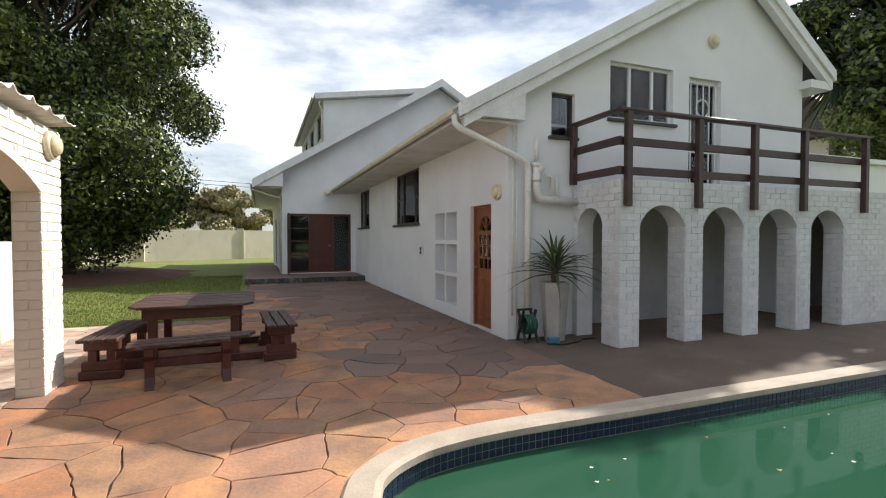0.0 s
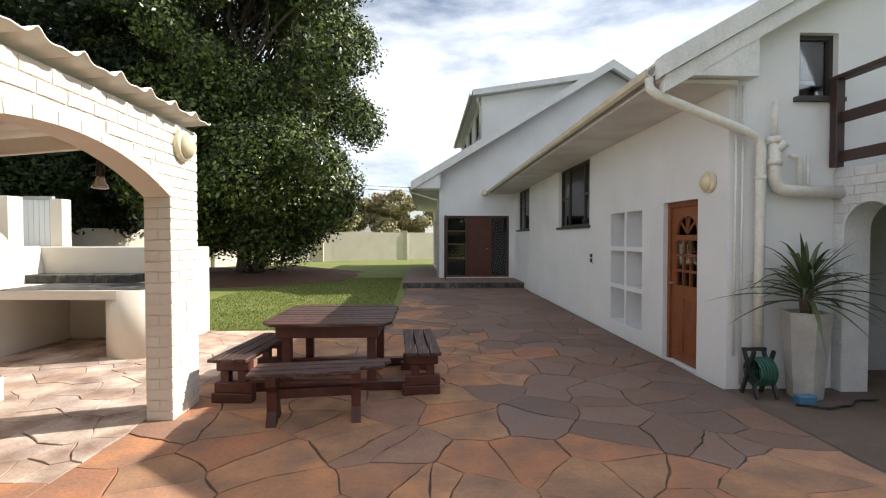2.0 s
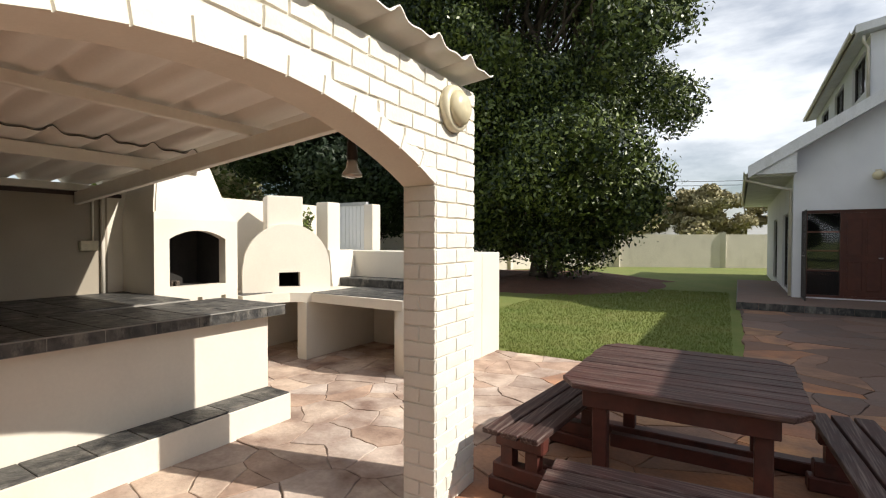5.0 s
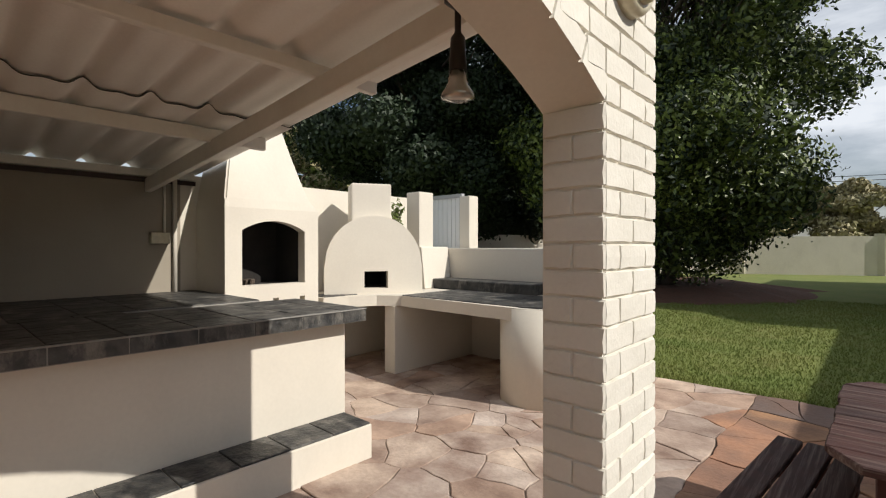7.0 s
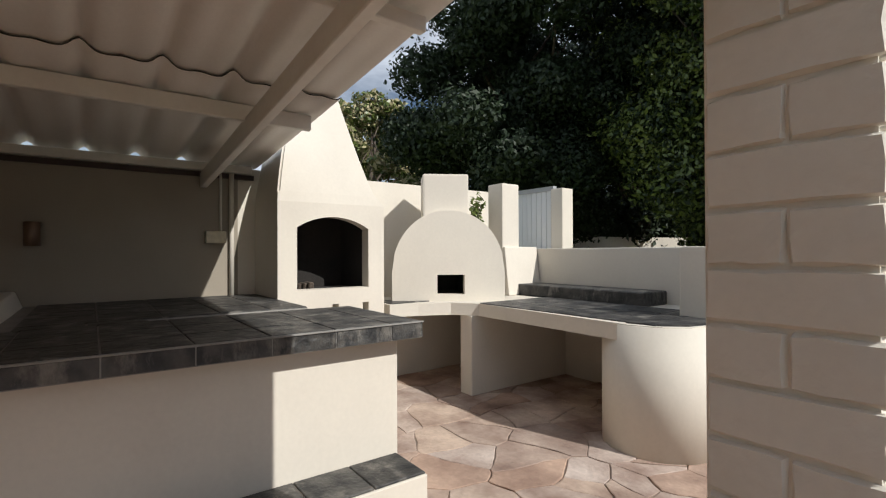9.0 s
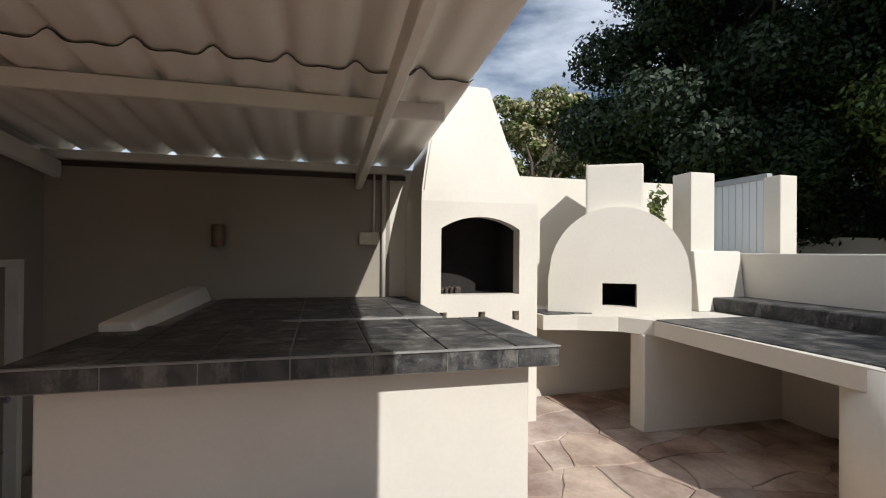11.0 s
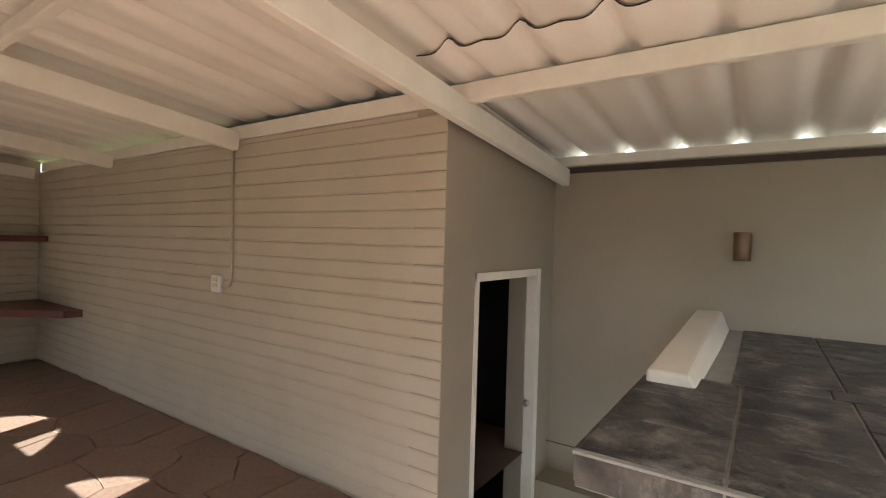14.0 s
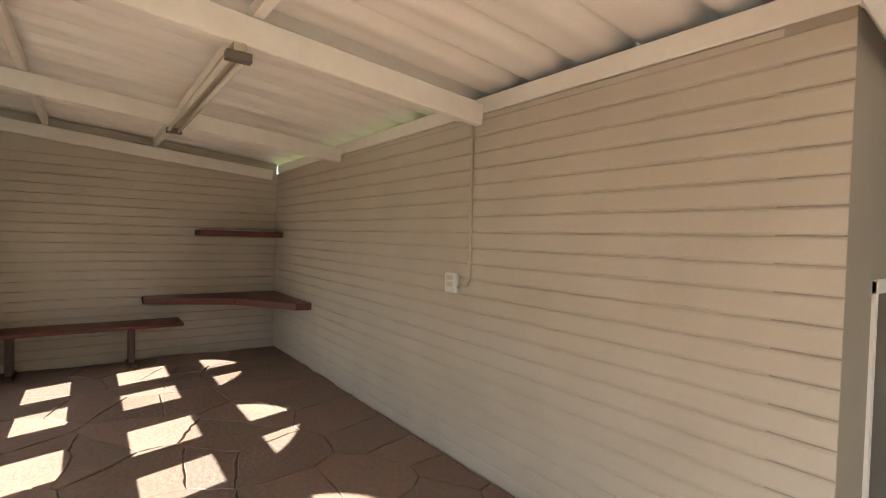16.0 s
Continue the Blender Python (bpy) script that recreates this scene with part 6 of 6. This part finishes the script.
def brick_face(parent, mat, frame_m, u0, u1, z0, z1, course, length, holes=(), d=0.01, joint=0.003, seed=1, shift=0.0, variants=3, soft_ends=1.0):
    """Bricks as single objects over a face; frame_m carries (u, 0, z) into the world with the face looking along -v."""
    r = random.Random(seed)

    def hole_span(h, z):
        h0, h1, zl, zs, rise = h
        if z < zl:
            return None
        if z <= zs:
            return h0, h1
        if not rise or z >= zs + rise:
            return None
        half, mid = (h1 - h0) / 2, (h0 + h1) / 2
        if rise >= half * 0.98:
            w = half * math.sqrt(max(0, 1 - ((z - zs) / rise) ** 2))
        else:
            rad = (half * half + rise * rise) / (2 * rise)
            w = math.sqrt(max(0, rad * rad - (z - zs + rad - rise) ** 2))
        return mid - w, mid + w
    n = int(round((z1 - z0) / course))
    for row in range(n):
        za = z0 + row * (z1 - z0) / n
        zb = za + (z1 - z0) / n
        u = u0 - (length * (0.5 if row % 2 else 0.0) + shift)
        while u < u1:
            spans = [(max(u, u0), min(u + length, u1))]
            u += length
            for h in holes:
                for z in (za + 0.002, (za + zb) / 2, zb - 0.002):
                    sp = hole_span(h, z)
                    if sp:
                        out = []
                        for a, b in spans:
                            if sp[1] <= a or sp[0] >= b:
                                out.append((a, b))
                            else:
                                if sp[0] > a:
                                    out.append((a, sp[0]))
                                if sp[1] < b:
                                    out.append((sp[1], b))
                        spans = out
            for a, b in spans:
                if b - a < 0.035:
                    continue
                w, hgt = round(b - a - min(joint, 0.003) * soft_ends, 3), round(zb - za - joint, 3)
                key = (w, hgt, d, r.randrange(variants), mat.name)
                if key not in BRICK_DATA:
                    vs, fs = brick_mesh(w, hgt, d, key[3], soft_ends)
                    BRICK_DATA[key] = mesh_from("brick", vs, fs, mat)
                ob = new("brick", BRICK_DATA[key])
                ob.parent = parent
                ob.matrix_basis = frame_m @ Matrix.Translation((a + joint / 2, 0.0005, za + joint / 2)) @ Matrix.Rotation(r.uniform(-0.006, 0.006) * (soft_ends > 0.5), 4, "Z")


def arch_ring(parent, mat, frame_m, hole, depth, count, d=0.011):
    """Bricks set along the curve of an arch."""
    h0, h1, zl, zs, rise = hole
    half, mid = (h1 - h0) / 2, (h0 + h1) / 2
    rad = (half * half + rise * rise) / (2 * rise)
    cz = zs + rise - rad
    a0 = math.atan2(zs - cz, half)
    for k in range(count):
        A = a0 + (math.pi - 2 * a0) * (k + 0.012) / count
        B = a0 + (math.pi - 2 * a0) * (k + 0.988) / count
        pts = [(mid + q * math.cos(t), cz + q * math.sin(t)) for q, t in ((rad, A), (rad, B), (rad + depth, B), (rad + depth, A))]
        cu, cv = sum(p[0] for p in pts) / 4, sum(p[1] for p in pts) / 4
        inner = [(p[0] + (cu - p[0]) * 0.035, p[1] + (cv - p[1]) * 0.06) for p in pts]
        vs = [(p[0], 0, p[1]) for p in pts] + [(p[0], -d, p[1]) for p in inner]
        fs = [(4, 5, 6, 7)] + [(i, (i + 1) % 4, 4 + (i + 1) % 4, 4 + i) for i in range(4)]
        ob = new("brick", mesh_from("brick", vs, fs, mat))
        ob.parent = parent
        ob.matrix_basis = frame_m


# frames: u along the face, v into the wall
FRONT_SHELTER = Matrix(((0, -1, 0, F_X), (1, 0, 0, 0), (0, 0, 1, 0), (0, 0, 0, 1)))          # u = y, looks along +x
REVEAL = Matrix(((1, 0, 0, 0), (0, 1, 0, 5.45), (0, 0, 1, 0), (0, 0, 0, 1)))                 # u = x, looks along -y
BACK_W = Matrix(((0, -1, 0, BW_X), (1, 0, 0, 0), (0, 0, 1, 0), (0, 0, 0, 1)))
END_W = Matrix(((-1, 0, 0, 0), (0, -1, 0, END_Y), (0, 0, 1, 0), (0, 0, 0, 1)))               # u = -x, looks along +y
ARC_FRONT = Matrix(((1, 0, 0, 0), (0, 1, 0, 5.1), (0, 0, 1, 0), (0, 0, 0, 1)))
ARC_SIDE = Matrix(((0, 1, 0, 4.70), (-1, 0, 0, 0), (0, 0, 1, 0), (0, 0, 0, 1)))              # u = -y, looks along -x

big = shelter_holes[0]
ring_hole = (big[0] - 0.0, big[1] + 0.0, big[2], big[3], big[4] + 0.085)
brick_face(arcade_wall, CREAM_BRICK, FRONT_SHELTER, 2.63, 5.92, 0.0, 2.57, 0.0915, 0.235, (ring_hole,), d=0.013, joint=0.006, seed=2, variants=6)
arch_ring(arcade_wall, CREAM_BRICK, FRONT_SHELTER, big, 0.085, 14)
brick_face(arcade_wall, CREAM_BRICK, REVEAL, INNER_X, F_X + 0.012, 0.0, 1.93, 0.0915, 0.235, (), d=0.011, joint=0.006, seed=3, variants=6)
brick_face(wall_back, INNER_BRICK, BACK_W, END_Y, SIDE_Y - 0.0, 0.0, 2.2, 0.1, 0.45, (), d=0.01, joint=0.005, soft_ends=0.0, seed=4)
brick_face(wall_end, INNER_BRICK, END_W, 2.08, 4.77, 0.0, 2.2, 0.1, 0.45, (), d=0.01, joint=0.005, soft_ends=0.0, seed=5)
arcade_front, arcade_side = bpy.data.objects["wall_arcade_front"], bpy.data.objects["wall_arcade_side"]
brick_face(arcade_front, WHITE_BRICK, ARC_FRONT, 4.69, 11.0, 0.0, 2.29, 0.0915, 0.235, [(a - 0.0, b + 0.0, c, z, rise) for a, b, c, z, rise in arc_holes], seed=6)
brick_face(arcade_side, WHITE_BRICK, ARC_SIDE, -6.14, -5.1, 0.0, 2.29, 0.0915, 0.235, [(-6.02, -5.46, -0.1, 1.66, 0.28)], seed=7)
for x in PIT[1:]:
    m = Matrix(((0, 1, 0, x), (-1, 0, 0, 0), (0, 0, 1, 0), (0, 0, 0, 1)))
    brick_face(arcade_front, WHITE_BRICK, m, -5.42, -5.1, 0.0, 1.66, 0.0915, 0.235, (), seed=8)


# ---- crazy paving ----
def cell(seed_pt, others, rect):
    poly = [Vector(p) for p in ((rect[0], rect[2]), (rect[1], rect[2]), (rect[1], rect[3]), (rect[0], rect[3]))]
    for o in others:
        mid, nrm = (seed_pt + o) / 2, (o - seed_pt)
        out = []
        for a, b in zip(poly, poly[1:] + poly[:1]):
            da, db = (a - mid).dot(nrm), (b - mid).dot(nrm)
            if da <= 0:
                out.append(a)
            if (da < 0) != (db < 0) and abs(da - db) > 1e-9:
                out.append(a.lerp(b, da / (da - db)))
        poly = out
        if len(poly) < 3:
            return []
    return poly


def sway(q):
    """Bends straight joints, alike for neighbouring flags."""
    return Vector((noise.noise((q.x * 2.3, q.y * 2.3, 0.0)) * 0.06 + noise.noise((q.x * 8, q.y * 8, 5.0)) * 0.016, noise.noise((q.x * 2.3, q.y * 2.3, 9.0)) * 0.06 + noise.noise((q.x * 8, q.y * 8, 14.0)) * 0.016))


def paving(rect, spacing, seed, top):
    r = random.Random(seed)
    pts = []
    nx, ny = max(1, round((rect[1] - rect[0]) / spacing / 1.15)), max(1, round((rect[3] - rect[2]) / spacing * 1.15))
    for i in range(nx):
        for j in range(ny):
            pts.append(Vector((rect[0] + (i + 0.5 + r.uniform(-0.46, 0.46)) * (rect[1] - rect[0]) / nx, rect[2] + (j + 0.5 + r.uniform(-0.46, 0.46)) * (rect[3] - rect[2]) / ny)))
    # a few small stones between the large ones
    for k in range(len(pts) // 3):
        pts.append(Vector((r.uniform(rect[0], rect[1]), r.uniform(rect[2], rect[3]))))
    for p in pts:
        near = sorted((q for q in pts if q is not p), key=lambda q: (q - p).length)[:18]
        poly = cell(p, near, rect)
        if len(poly) < 3:
            continue
        c = sum(poly, Vector((0, 0))) / len(poly)
        if all(inside(q, pool_outer) for q in poly):
            continue
        if inside(c, pool_outer):
            c = sum((q for q in poly if not inside(q, pool_outer)), Vector((0, 0))) / sum(not inside(q, pool_outer) for q in poly)
        fine = []
        for a, b in zip(poly, poly[1:] + poly[:1]):
            fine.append(a)
            t = (b - a).normalized()
            cuts = int((b - a).length / 0.09)
            for q in range(1, cuts + 1):
                fine.append(a.lerp(b, (q + r.uniform(-0.25, 0.25)) / (cuts + 1)) + Vector((-t.y, t.x)) * r.uniform(-0.002, 0.006))
        fine = [q + sway(q) for q in fine]
        gap = r.uniform(0.001, 0.005)
        fine = [q + (c - q).normalized() * gap * 1.3 for q in fine]
        moved = []
        for q in fine:
            if inside(q, pool_outer):
                q = min(pool_outer, key=lambda s: (s - q).length).copy()
            moved.append(q)
        h = top + r.uniform(-0.003, 0.004)
        inner = [q + (c - q).normalized() * 0.005 for q in moved]
        tilt = Vector((r.uniform(-0.004, 0.004), r.uniform(-0.004, 0.004)))
        n = len(moved)
        vs = [(q.x, q.y, -0.03) for q in moved] + [(q.x, q.y, h - 0.003) for q in moved] + [(q.x, q.y, h + (q - c).dot(tilt)) for q in inner]
        fs = [tuple(range(2 * n, 3 * n))]
        for a in (0, n):
            fs += [(a + i, a + (i + 1) % n, a + n + (i + 1) % n, a + n + i) for i in range(n)]
        # share of grey slate, raised near the house to deepen its shade
        grey = 0.08 + 0.85 * max(0, min(1, (c.x - 0.5) / 1.8)) * (c.y > 4.6) + 0.45 * (c.y > 9.0)
        # flags under the shelter roof take the colours darkened for shade
        ob = new("flagstone", mesh_from("flagstone", vs, fs, SHADED_FLAG if c.x < -2 and c.y < 3.4 else PALE_FLAG if c.x < -2.1 and c.y > 4.5 and r.random() < 0.97 else GREY_FLAG if 0.5 + 0.6 * noise.noise((c.x * 0.6, c.y * 0.6, 2.0)) + r.uniform(-0.1, 0.1) < grey else FLAG))
        ob.parent = patio


paving((-2.0, 3.5, -2.8, 9.5), 0.52, 5, 0.004)
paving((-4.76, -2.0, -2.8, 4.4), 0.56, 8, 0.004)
paving((-4.76, -2.0, 4.4, 9.5), 0.42, 9, 0.004)
paving((-6.3, -4.76, 4.3, 9.0), 0.5, 6, 0.004)
paving((-0.2, 3.5, 9.5, 16.34), 0.8, 7, 0.004)
